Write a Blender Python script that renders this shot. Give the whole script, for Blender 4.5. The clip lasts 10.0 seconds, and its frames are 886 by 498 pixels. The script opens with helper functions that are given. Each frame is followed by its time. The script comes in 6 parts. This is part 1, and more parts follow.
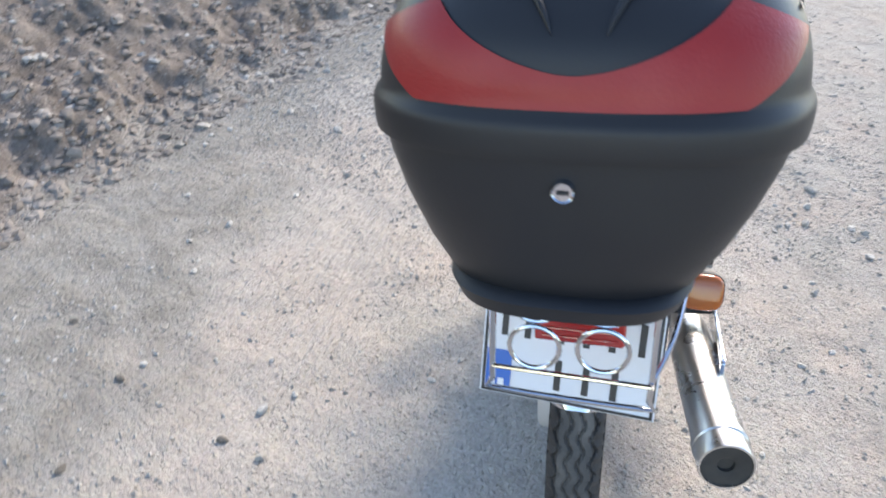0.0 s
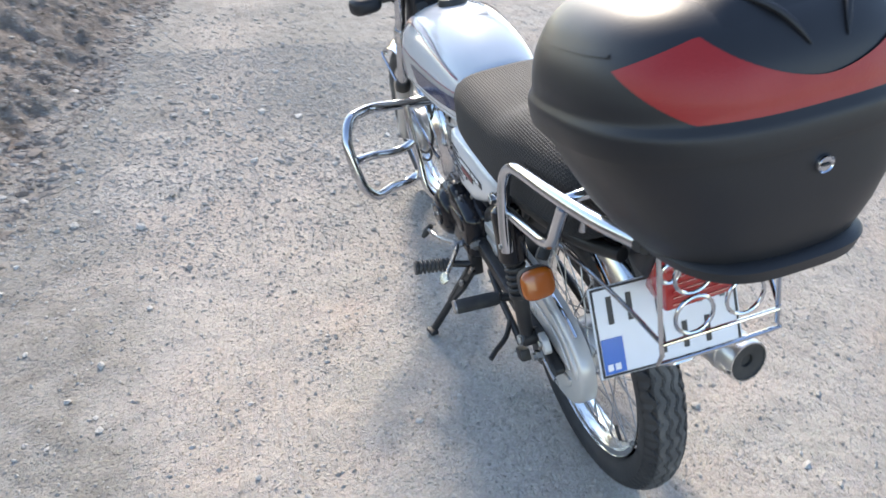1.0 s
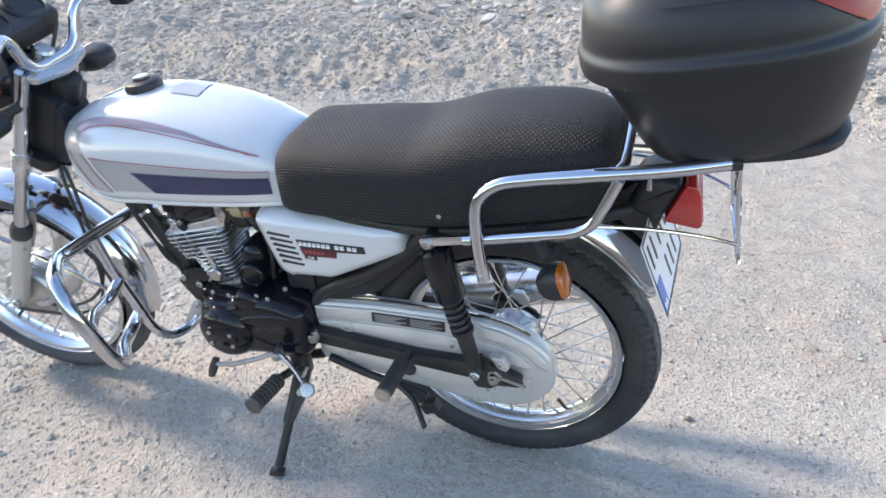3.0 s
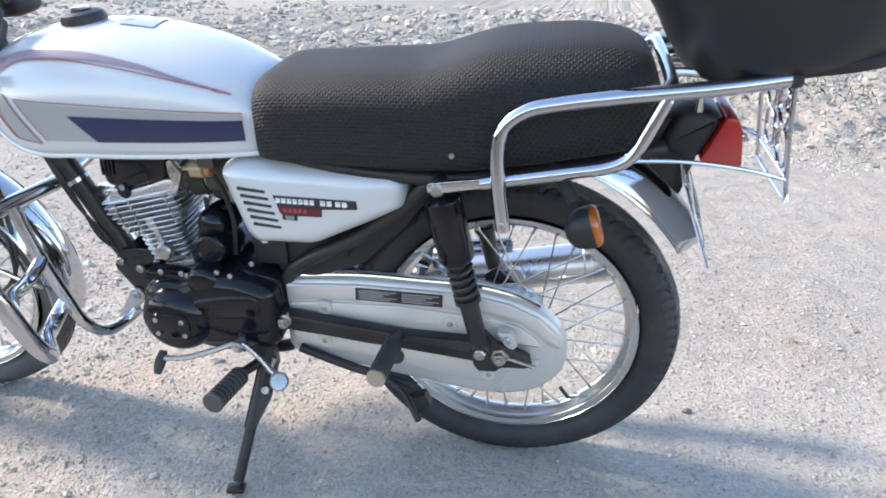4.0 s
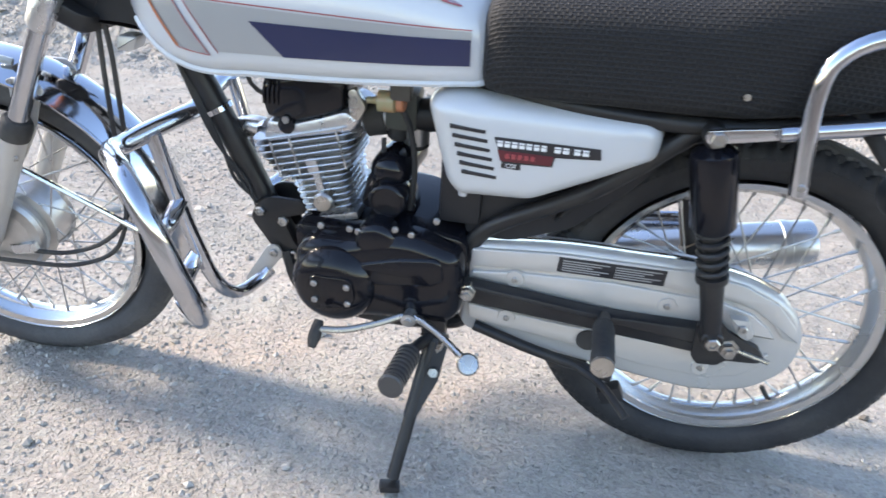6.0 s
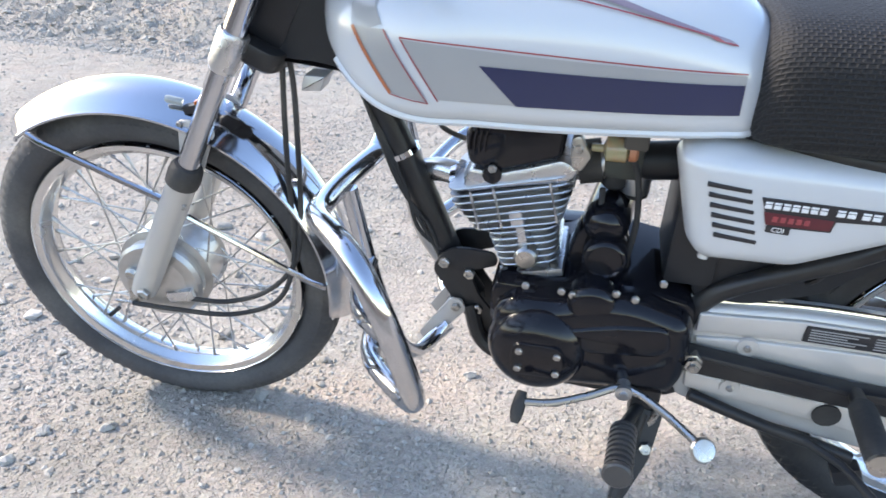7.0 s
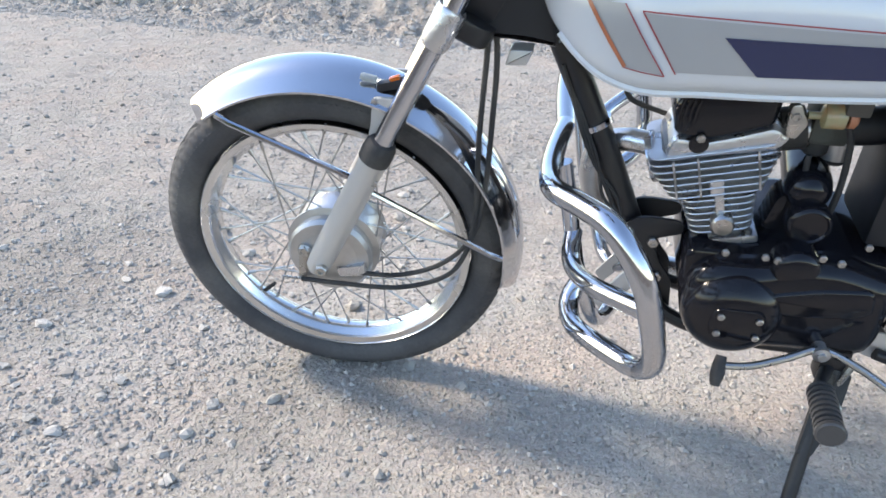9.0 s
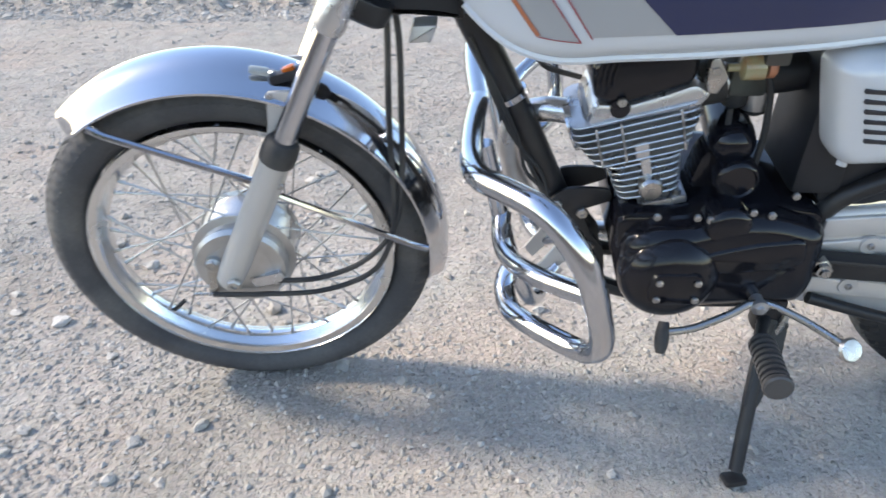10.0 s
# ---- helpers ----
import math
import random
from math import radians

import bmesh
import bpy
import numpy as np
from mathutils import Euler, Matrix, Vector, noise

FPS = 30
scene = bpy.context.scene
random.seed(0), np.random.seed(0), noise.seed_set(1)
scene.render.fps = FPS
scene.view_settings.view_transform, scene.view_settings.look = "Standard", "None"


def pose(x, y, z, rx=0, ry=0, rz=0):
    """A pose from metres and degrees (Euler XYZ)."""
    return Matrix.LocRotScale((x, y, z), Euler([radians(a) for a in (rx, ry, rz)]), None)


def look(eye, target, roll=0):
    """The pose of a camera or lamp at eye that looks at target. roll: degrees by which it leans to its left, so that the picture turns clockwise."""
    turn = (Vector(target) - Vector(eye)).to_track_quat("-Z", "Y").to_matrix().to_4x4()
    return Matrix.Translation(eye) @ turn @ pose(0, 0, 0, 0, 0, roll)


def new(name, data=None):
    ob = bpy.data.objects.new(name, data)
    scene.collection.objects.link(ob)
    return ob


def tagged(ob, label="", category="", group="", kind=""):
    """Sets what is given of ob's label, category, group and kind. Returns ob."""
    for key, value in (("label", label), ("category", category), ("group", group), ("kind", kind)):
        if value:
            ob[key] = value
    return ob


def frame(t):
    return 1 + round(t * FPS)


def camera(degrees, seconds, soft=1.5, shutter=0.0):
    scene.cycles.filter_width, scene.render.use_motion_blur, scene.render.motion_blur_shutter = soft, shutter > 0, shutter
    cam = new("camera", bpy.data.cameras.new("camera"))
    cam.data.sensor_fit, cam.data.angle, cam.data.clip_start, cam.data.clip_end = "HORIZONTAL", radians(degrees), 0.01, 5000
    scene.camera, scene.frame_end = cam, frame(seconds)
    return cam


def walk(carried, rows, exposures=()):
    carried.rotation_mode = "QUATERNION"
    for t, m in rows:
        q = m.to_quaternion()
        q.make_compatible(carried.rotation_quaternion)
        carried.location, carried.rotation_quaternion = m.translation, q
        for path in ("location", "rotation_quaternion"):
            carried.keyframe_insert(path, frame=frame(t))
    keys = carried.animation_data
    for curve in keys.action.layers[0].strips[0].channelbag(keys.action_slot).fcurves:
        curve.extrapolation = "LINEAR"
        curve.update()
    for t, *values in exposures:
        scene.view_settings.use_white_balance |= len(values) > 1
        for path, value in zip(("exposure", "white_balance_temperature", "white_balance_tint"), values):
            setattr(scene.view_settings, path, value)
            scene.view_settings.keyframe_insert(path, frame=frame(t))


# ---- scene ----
cam = camera(64.3, 10.0, soft=1.6, shutter=0.25)
PATH = [
    (0, (-1.0522, 0.0388, 1.2694), (0.5309, 0.4064, 0.1037), 6.48),
    (0.5, (-1.1158, 0.3146, 1.2991), (0.6319, 0.3160, 0.3267), 2.84),
    (1, (-1.0762, 0.5889, 1.2809), (0.5564, 0.1402, 0.2163), 1.38),
    (1.5, (-0.8755, 0.8895, 1.2573), (0.6106, 0.0571, 0.2091), 1.41),
    (2, (-0.7062, 1.1402, 1.2469), (0.5287, -0.1458, 0.3407), -0.28),
    (2.5, (-0.5353, 1.2959, 1.2378), (0.3687, -0.2474, 0.3427), 2.54),
    (2.7, (-0.4509, 1.2694, 1.2063), (0.3163, -0.3484, 0.3152), 0.96),
    (3.8, (-0.1862, 1.1782, 1.0179), (0.2264, -0.6169, 0.2386), -0.66),
    (4, (-0.1574, 1.1846, 0.9401), (0.2276, -0.6399, 0.2168), 1.09),
    (4.5, (-0.0796, 1.1887, 0.8457), (0.3623, -0.6374, 0.1600), 1.36),
    (5, (-0.0012, 1.1707, 0.8464), (0.3474, -0.6573, 0.1135), 0.72),
    (5.2, (0.0180, 1.1539, 0.8545), (0.3513, -0.6775, 0.1230), 1.52),
    (6.3, (0.3382, 1.0359, 0.8049), (0.6630, -0.7792, 0.0305), 5.75),
    (6.5, (0.3933, 1.0005, 0.8083), (0.7389, -0.8074, 0.0261), 5.50),
    (7, (0.5093, 0.9805, 0.8512), (0.9421, -0.7917, 0.0315), 3.65),
    (7.5, (0.6007, 1.0018, 0.8528), (0.9583, -0.7630, -0.0177), 5.18),
    (8, (0.6981, 1.0448, 0.8400), (1.0484, -0.6892, -0.0932), 1.38),
    (8.5, (0.7438, 1.0637, 0.8495), (1.1577, -0.6719, -0.0540), 1.22),
    (9, (0.7732, 1.0632, 0.8563), (1.1976, -0.6658, -0.0550), 2.17),
    (9.5, (0.8365, 1.0685, 0.8788), (1.1955, -0.6428, -0.0922), 1.65),
    (10, (0.7989, 0.9834, 0.8609), (0.9836, -0.7386, -0.1395), -1.23),
]
walk(cam, [(t, look(eye, target, roll)) for t, eye, target, roll in PATH], [(0.0, 1.68, 7500, 13), (2.0, 1.65, 7500, 13), (4.0, 1.90, 7450, 14), (6.8, 1.94, 7450, 14), (9.0, 1.69, 7450, 13), (10.0, 1.65, 7450, 13)])

# ---- world and sun ----
SUN_TO = Vector((1.0, -0.09, 0.70)).normalized()
world = bpy.data.worlds.new("sky")
scene.world = world
world.use_nodes = True
wn = world.node_tree
sky = wn.nodes.new("ShaderNodeTexSky")
sky.sky_type = "NISHITA"
sky.sun_disc = False
sky.sun_elevation = math.asin(SUN_TO.z)
sky.sun_rotation = math.atan2(SUN_TO.x, SUN_TO.y)
sky.air_density, sky.dust_density, sky.ozone_density = 1.0, 0.38, 2.8
wn.nodes["Background"].inputs["Strength"].default_value = 0.15
wn.links.new(sky.outputs["Color"], wn.nodes["Background"].inputs["Color"])
sun = new("sun", bpy.data.lights.new("sun", "SUN"))
sun.data.energy, sun.data.angle, sun.data.color = 1.9, radians(9.0), (1.0, 0.952, 0.88)
sun.matrix_world = look(SUN_TO * 30, (0, 0, 0))


# ---- materials ----
def mat(name, color, rough=0.5, metal=0.0, spots=None, grain=0.0, bump=0.0, scale=60.0, rvar=0.0, coat=0.0, big=6.0, amount=0.5):
    """A surface with base colour varied at two scales, rough and bump varied by the fine grain."""
    m = bpy.data.materials.new(name)
    m.use_nodes = True
    n, l = m.node_tree.nodes, m.node_tree.links
    b = n["Principled BSDF"]
    b.inputs["Metallic"].default_value = metal
    b.inputs["Roughness"].default_value = rough
    b.inputs["Coat Weight"].default_value = coat
    b.inputs["Coat Roughness"].default_value = 0.08
    tc = n.new("ShaderNodeTexCoord")
    fine, broad = n.new("ShaderNodeTexNoise"), n.new("ShaderNodeTexNoise")
    fine.inputs["Scale"].default_value, fine.inputs["Detail"].default_value = scale, 6.0
    broad.inputs["Scale"].default_value, broad.inputs["Detail"].default_value = big, 4.0
    for t in (fine, broad):
        l.new(tc.outputs["Object"], t.inputs["Vector"])
    ramp = n.new("ShaderNodeMapRange")
    ramp.inputs["From Min"].default_value, ramp.inputs["From Max"].default_value = 0.42, 0.72
    l.new(broad.outputs["Fac"], ramp.inputs["Value"])
    mix = n.new("ShaderNodeMix")
    mix.data_type = "RGBA"
    mix.inputs["A"].default_value = (*color, 1)
    mix.inputs["B"].default_value = (*(spots or [c * 0.85 for c in color]), 1)
    scaled = n.new("ShaderNodeMath")
    scaled.operation = "MULTIPLY"
    scaled.inputs[1].default_value = amount
    l.new(ramp.outputs["Result"], scaled.inputs[0])
    l.new(scaled.outputs["Value"], mix.inputs["Factor"])
    out = mix.outputs["Result"]
    if grain:
        g = n.new("ShaderNodeMix")
        g.data_type, g.blend_type = "RGBA", "OVERLAY"
        g.inputs["Factor"].default_value = grain
        l.new(out, g.inputs["A"])
        l.new(fine.outputs["Color"], g.inputs["B"])
        hs = n.new("ShaderNodeHueSaturation")
        hs.inputs["Saturation"].default_value = 0.0
        l.new(fine.outputs["Color"], hs.inputs["Color"])
        l.new(hs.outputs["Color"], g.inputs["B"])
        out = g.outputs["Result"]
    l.new(out, b.inputs["Base Color"])
    if rvar:
        mr = n.new("ShaderNodeMapRange")
        mr.inputs["From Min"].default_value, mr.inputs["From Max"].default_value = 0.3, 0.7
        mr.inputs["To Min"].default_value, mr.inputs["To Max"].default_value = max(0.02, rough - rvar), min(1, rough + rvar)
        l.new(broad.outputs["Fac"], mr.inputs["Value"])
        l.new(mr.outputs["Result"], b.inputs["Roughness"])
    if bump:
        bp = n.new("ShaderNodeBump")
        bp.inputs["Strength"].default_value, bp.inputs["Distance"].default_value = 1.0, bump
        l.new(fine.outputs["Fac"], bp.inputs["Height"])
        l.new(bp.outputs["Normal"], b.inputs["Normal"])
    return m


# Chrome base tinted blue: part of the sky's reflection is put into the colour.
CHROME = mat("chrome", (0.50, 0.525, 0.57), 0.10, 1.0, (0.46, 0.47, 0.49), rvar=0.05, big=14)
STEEL = mat("zinc_steel", (0.46, 0.455, 0.44), 0.3, 1.0, (0.32, 0.30, 0.27), rvar=0.1, big=40)
SPOKE = mat("spoke_steel", (0.42, 0.42, 0.42), 0.34, 1.0, (0.28, 0.27, 0.25), rvar=0.1, big=25)
ALLOY = mat("cast_alloy", (0.56, 0.565, 0.58), 0.30, 0.9, (0.46, 0.455, 0.45), bump=0.0006, scale=220, rvar=0.1, big=18)
# Cylinder core casting, with the shade between the fins put into its colour.
FINSHADE = mat("rough_casting", (0.27, 0.27, 0.275), 0.5, 0.8, (0.17, 0.165, 0.16), bump=0.0008, scale=180, rvar=0.1, big=22)
# Exhaust chrome, paler and rougher: the sun's broad glare is put into it.
EXHAUST = mat("hazed_chrome", (0.64, 0.64, 0.64), 0.3, 1.0, (0.47, 0.46, 0.44), rvar=0.07, big=16)
DULLALLOY = mat("dull_alloy", (0.085, 0.083, 0.078), 0.5, 0.6, (0.07, 0.10, 0.092), bump=0.0006, scale=220, rvar=0.1, big=18)
RIMALLOY = mat("rim_alloy", (0.66, 0.67, 0.68), 0.22, 1.0, (0.6, 0.59, 0.56), rvar=0.1, big=12)
HUBALLOY = mat("hub_alloy", (0.50, 0.50, 0.50), 0.38, 0.9, (0.34, 0.33, 0.31), bump=0.0005, scale=200, rvar=0.1, big=20)
SILVER = mat("silver_paint", (0.49, 0.48, 0.465), 0.38, 0.35, (0.46, 0.44, 0.405), coat=0.4, rvar=0.08, big=9)
CASEPAINT = mat("case_silver_paint", (0.57, 0.55, 0.525), 0.34, 0.3, (0.50, 0.475, 0.44), coat=0.4, rvar=0.08, big=7, amount=0.6)
WHITE = mat("pearl_white_paint", (0.545, 0.565, 0.59), 0.22, 0.05, (0.56, 0.57, 0.58), coat=0.8, big=5)
COVERWHITE = mat("cover_white_paint", (0.54, 0.555, 0.57), 0.3, 0.1, (0.55, 0.55, 0.55), coat=0.5, big=7)
GLOSSBLACK = mat("gloss_black_paint", (0.006, 0.0065, 0.010), 0.13, 0.0, (0.013, 0.012, 0.013), bump=0.0002, scale=90, rvar=0.06, coat=0.0, big=16)
BLACK = mat("satin_black_paint", (0.014, 0.014, 0.016), 0.42, 0.0, (0.05, 0.046, 0.04), rvar=0.12, big=14, bump=0.0003, scale=250)
LIDPLASTIC = mat("satin_black_plastic", (0.013, 0.0138, 0.0165), 0.42, 0.0, (0.018, 0.018, 0.02), bump=0.00012, scale=500, rvar=0.05, big=7)
PLASTIC = mat("black_plastic", (0.010, 0.0115, 0.0155), 0.48, 0.0, (0.02, 0.02, 0.02), bump=0.0002, scale=420, rvar=0.08, big=8)
RUBBER = mat("rubber", (0.022, 0.022, 0.023), 0.75, 0.0, (0.075, 0.07, 0.062), grain=0.3, bump=0.0008, scale=180, big=9, amount=0.8)
GRIPRUBBER = mat("grip_rubber", (0.011, 0.011, 0.012), 0.6, 0.0, (0.02, 0.02, 0.02), bump=0.0005, scale=240, big=14)
PEGRUBBER = mat("peg_rubber", (0.045, 0.045, 0.047), 0.36, 0.0, (0.09, 0.085, 0.078), bump=0.0004, scale=200, big=12)
TYRERUBBER = mat("tyre_rubber", (0.013, 0.013, 0.015), 0.66, 0.0, (0.06, 0.057, 0.053), grain=0.35, bump=0.0009, scale=160, big=9, amount=0.5)
TREAD = mat("dusty_tread_rubber", (0.06, 0.06, 0.06), 0.8, 0.0, (0.16, 0.152, 0.14), grain=0.35, bump=0.0009, scale=160, big=14, amount=0.7)
DUSTYTYRE = mat("dusty_tyre_rubber", (0.046, 0.046, 0.049), 0.75, 0.0, (0.12, 0.115, 0.107), grain=0.35, bump=0.0009, scale=160, big=8, amount=0.7)
GREYDECAL = mat("grey_decal", (0.36, 0.36, 0.36), 0.3, 0.15, coat=0.6)
PALELABEL = mat("pale_label", (0.34, 0.35, 0.36), 0.35, 0.0, coat=0.5)
NAVYDECAL = mat("navy_decal", (0.013, 0.020, 0.068), 0.25, 0.0, (0.016, 0.022, 0.060), coat=0.6)
REDDECAL = mat("red_decal", (0.34, 0.05, 0.06), 0.3, 0.0, coat=0.5)
ORANGEDECAL = mat("orange_decal", (0.42, 0.13, 0.06), 0.3, 0.0, coat=0.5)
MAUVEDECAL = mat("mauve_decal", (0.26, 0.20, 0.25), 0.3, 0.0, coat=0.5)
DECALBLACK = mat("decal_black", (0.02, 0.02, 0.024), 0.35)
DARKRED = mat("dark_red_field", (0.11, 0.014, 0.022), 0.35, 0.0, (0.07, 0.012, 0.018), big=60)
DECALWHITE = mat("decal_white", (0.8, 0.8, 0.8), 0.35)
REDLENS = mat("red_lens", (0.42, 0.02, 0.018), 0.16, 0.0, (0.3, 0.015, 0.015), coat=0.7, big=20)
REFLECTOR = mat("red_reflector", (0.29, 0.018, 0.018), 0.36, 0.0, (0.36, 0.05, 0.045), coat=0.08, big=11, bump=0.0004, scale=300)
AMBER = mat("amber_lens", (0.40, 0.092, 0.008), 0.18, 0.0, (0.4, 0.09, 0.008), coat=0.6, big=40)
PLATEWHITE = mat("plate_white", (0.72, 0.74, 0.78), 0.35, 0.0, (0.62, 0.62, 0.62), coat=0.3, big=10)
PLATEBLUE = mat("plate_blue", (0.015, 0.13, 0.48), 0.35, 0.0, coat=0.3)
BRASSY = mat("fuel_yellow", (0.30, 0.265, 0.15), 0.25, 0.0, (0.45, 0.17, 0.08), coat=0.5, big=60)
GLASS = mat("lamp_glass", (0.28, 0.31, 0.31), 0.05, 0.0, coat=1.0)
RUSTY = mat("faded_orange", (0.42, 0.17, 0.09), 0.4)
DARKHOLE = mat("sooty_metal", (0.05, 0.048, 0.045), 0.7, 0.3, (0.02, 0.02, 0.02), big=30)

for dull, level in ((GLOSSBLACK, 0.34), (BLACK, 0.42), (PLASTIC, 0.45), (LIDPLASTIC, 0.42), (REFLECTOR, 0.3)):
    dull.node_tree.nodes["Principled BSDF"].inputs["Specular IOR Level"].default_value = level


def seat_cloth():
    """Black spacer-mesh cloth: rows of small staggered holes."""
    m = mat("seat_mesh_cloth", (0.016, 0.016, 0.017), 0.72)
    n, l = m.node_tree.nodes, m.node_tree.links
    b = n["Principled BSDF"]
    b.inputs["Sheen Weight"].default_value = 0.02
    b.inputs["Sheen Roughness"].default_value = 0.4
    tc = n.new("ShaderNodeTexCoord")
    br = n.new("ShaderNodeTexBrick")
    br.offset, br.squash = 0.5, 1.0
    for key, value in (("Scale", 1.0), ("Mortar Size", 0.0019), ("Mortar Smooth", 0.8), ("Brick Width", 0.0088), ("Row Height", 0.0064)):
        br.inputs[key].default_value = value
    br.inputs["Color1"].default_value = (0.0030, 0.0032, 0.0042, 1)
    br.inputs["Color2"].default_value = (0.0042, 0.0044, 0.0056, 1)
    br.inputs["Mortar"].default_value = (0.0072, 0.0076, 0.0096, 1)
    sep, com, add = n.new("ShaderNodeSeparateXYZ"), n.new("ShaderNodeCombineXYZ"), n.new("ShaderNodeMath")
    l.new(tc.outputs["Object"], sep.inputs[0])
    add.operation = "SUBTRACT"
    ab = n.new("ShaderNodeMath")
    ab.operation = "ABSOLUTE"
    l.new(sep.outputs["Y"], ab.inputs[0])
    l.new(ab.outputs["Value"], add.inputs[0])
    l.new(sep.outputs["Z"], add.inputs[1])
    l.new(sep.outputs["X"], com.inputs["X"])
    l.new(add.outputs["Value"], com.inputs["Y"])
    l.new(com.outputs[0], br.inputs["Vector"])
    l.new(br.outputs["Color"], b.inputs["Base Color"])
    bp = n.new("ShaderNodeBump")
    bp.inputs["Strength"].default_value, bp.inputs["Distance"].default_value = 1.0, 0.0014
    l.new(br.outputs["Fac"], bp.inputs["Height"])
    l.new(bp.outputs["Normal"], b.inputs["Normal"])
    return m


SEATCLOTH = seat_cloth()


def ground_mat(name, pale, warm, dark, green=0.0):
    """Compacted crushed limestone: pebbles, dust patches, fine grit."""
    m = bpy.data.materials.new(name)
    m.use_nodes = True
    n, l = m.node_tree.nodes, m.node_tree.links
    b = n["Principled BSDF"]
    b.inputs["Roughness"].default_value = 0.95
    b.inputs["Specular IOR Level"].default_value = 0.2
    tc = n.new("ShaderNodeTexCoord")

    def tex(kind, scale, detail=5.0):
        t = n.new(kind)
        t.inputs["Scale"].default_value = scale
        if "Detail" in t.inputs and kind == "ShaderNodeTexNoise":
            t.inputs["Detail"].default_value = detail
        l.new(tc.outputs["Object"], t.inputs["Vector"])
        return t

    def blend(a, bb, fac):
        x = n.new("ShaderNodeMix")
        x.data_type = "RGBA"
        for key, val in (("A", a), ("B", bb)):
            if isinstance(val, tuple):
                x.inputs[key].default_value = (*val, 1)
            else:
                l.new(val, x.inputs[key])
        if isinstance(fac, float):
            x.inputs["Factor"].default_value = fac
        else:
            l.new(fac, x.inputs["Factor"])
        return x.outputs["Result"]

    def span(value, lo, hi, to=1.0):
        r = n.new("ShaderNodeMapRange")
        r.inputs["From Min"].default_value, r.inputs["From Max"].default_value = lo, hi
        r.inputs["To Max"].default_value = to
        l.new(value, r.inputs["Value"])
        return r.outputs["Result"]

    patch, mid, grit = tex("ShaderNodeTexNoise", 1.7), tex("ShaderNodeTexNoise", 11.0, 7.0), tex("ShaderNodeTexNoise", 120.0, 8.0)
    peb, peb2 = tex("ShaderNodeTexVoronoi", 95.0), tex("ShaderNodeTexVoronoi", 230.0)
    col = blend(pale, warm, span(patch.outputs["Fac"], 0.45, 0.68))
    col = blend(col, dark, span(mid.outputs["Fac"], 0.5, 0.72, 0.6))
    blotch = tex("ShaderNodeTexNoise", 3.6, 6.0)
    col = blend(col, (0.43, 0.345, 0.285), span(blotch.outputs["Fac"], 0.52, 0.72, 0.55))
    col = blend(col, (0.30, 0.295, 0.25), span(blotch.outputs["Fac"], 0.46, 0.28, 0.45))
    soil = n.new("ShaderNodeAttribute")
    soil.attribute_name = "earth"
    col = blend(col, blend((0.215, 0.183, 0.158), (0.12, 0.102, 0.087), span(mid.outputs["Fac"], 0.35, 0.65)), soil.outputs["Fac"])
    edge, dust = n.new("ShaderNodeAttribute"), n.new("ShaderNodeAttribute")
    edge.attribute_name, dust.attribute_name = "loose", "dust"
    col = blend(col, blend((0.235, 0.222, 0.195), (0.175, 0.163, 0.14), span(mid.outputs["Fac"], 0.4, 0.65)), edge.outputs["Fac"])
    col = blend(col, (0.40, 0.345, 0.29), dust.outputs["Fac"])
    grey = n.new("ShaderNodeHueSaturation")
    grey.inputs["Saturation"].default_value = 0.12
    l.new(peb.outputs["Color"], grey.inputs["Color"])
    ov = n.new("ShaderNodeMix")
    ov.data_type, ov.blend_type = "RGBA", "OVERLAY"
    ov.inputs["Factor"].default_value = 0.13
    l.new(col, ov.inputs["A"])
    l.new(grey.outputs["Color"], ov.inputs["B"])
    col = ov.outputs["Result"]
    g2 = n.new("ShaderNodeHueSaturation")
    g2.inputs["Saturation"].default_value = 0.05
    l.new(grit.outputs["Color"], g2.inputs["Color"])
    ov2 = n.new("ShaderNodeMix")
    ov2.data_type, ov2.blend_type = "RGBA", "OVERLAY"
    ov2.inputs["Factor"].default_value = 0.5
    l.new(col, ov2.inputs["A"])
    l.new(g2.outputs["Color"], ov2.inputs["B"])
    # pale streaks left by tyres along the travelled strip
    stretch = n.new("ShaderNodeMapping")
    stretch.inputs["Scale"].default_value = (0.7, 17.0, 1.0)
    l.new(tc.outputs["Object"], stretch.inputs["Vector"])
    streak = n.new("ShaderNodeTexNoise")
    streak.inputs["Scale"].default_value, streak.inputs["Detail"].default_value = 1.0, 5.0
    l.new(stretch.outputs["Vector"], streak.inputs["Vector"])
    lane = n.new("ShaderNodeMath")
    lane.operation = "MULTIPLY"
    l.new(span(streak.outputs["Fac"], 0.47, 0.64, 0.75), lane.inputs[0])
    l.new(dust.outputs["Fac"], lane.inputs[1])
    l.new(blend(ov2.outputs["Result"], (0.43, 0.39, 0.34), lane.outputs["Value"]), b.inputs["Base Color"])
    # faint tyre prints that run along the dusty strip
    wave = n.new("ShaderNodeTexWave")
    wave.bands_direction = "Y"
    for key, value in (("Scale", 9.0), ("Distortion", 2.2), ("Detail", 3.0), ("Detail Scale", 1.2)):
        wave.inputs[key].default_value = value
    l.new(tc.outputs["Object"], wave.inputs["Vector"])
    prints = n.new("ShaderNodeMath")
    prints.operation = "MULTIPLY"
    l.new(wave.outputs["Fac"], prints.inputs[0])
    l.new(dust.outputs["Fac"], prints.inputs[1])
    wave = prints

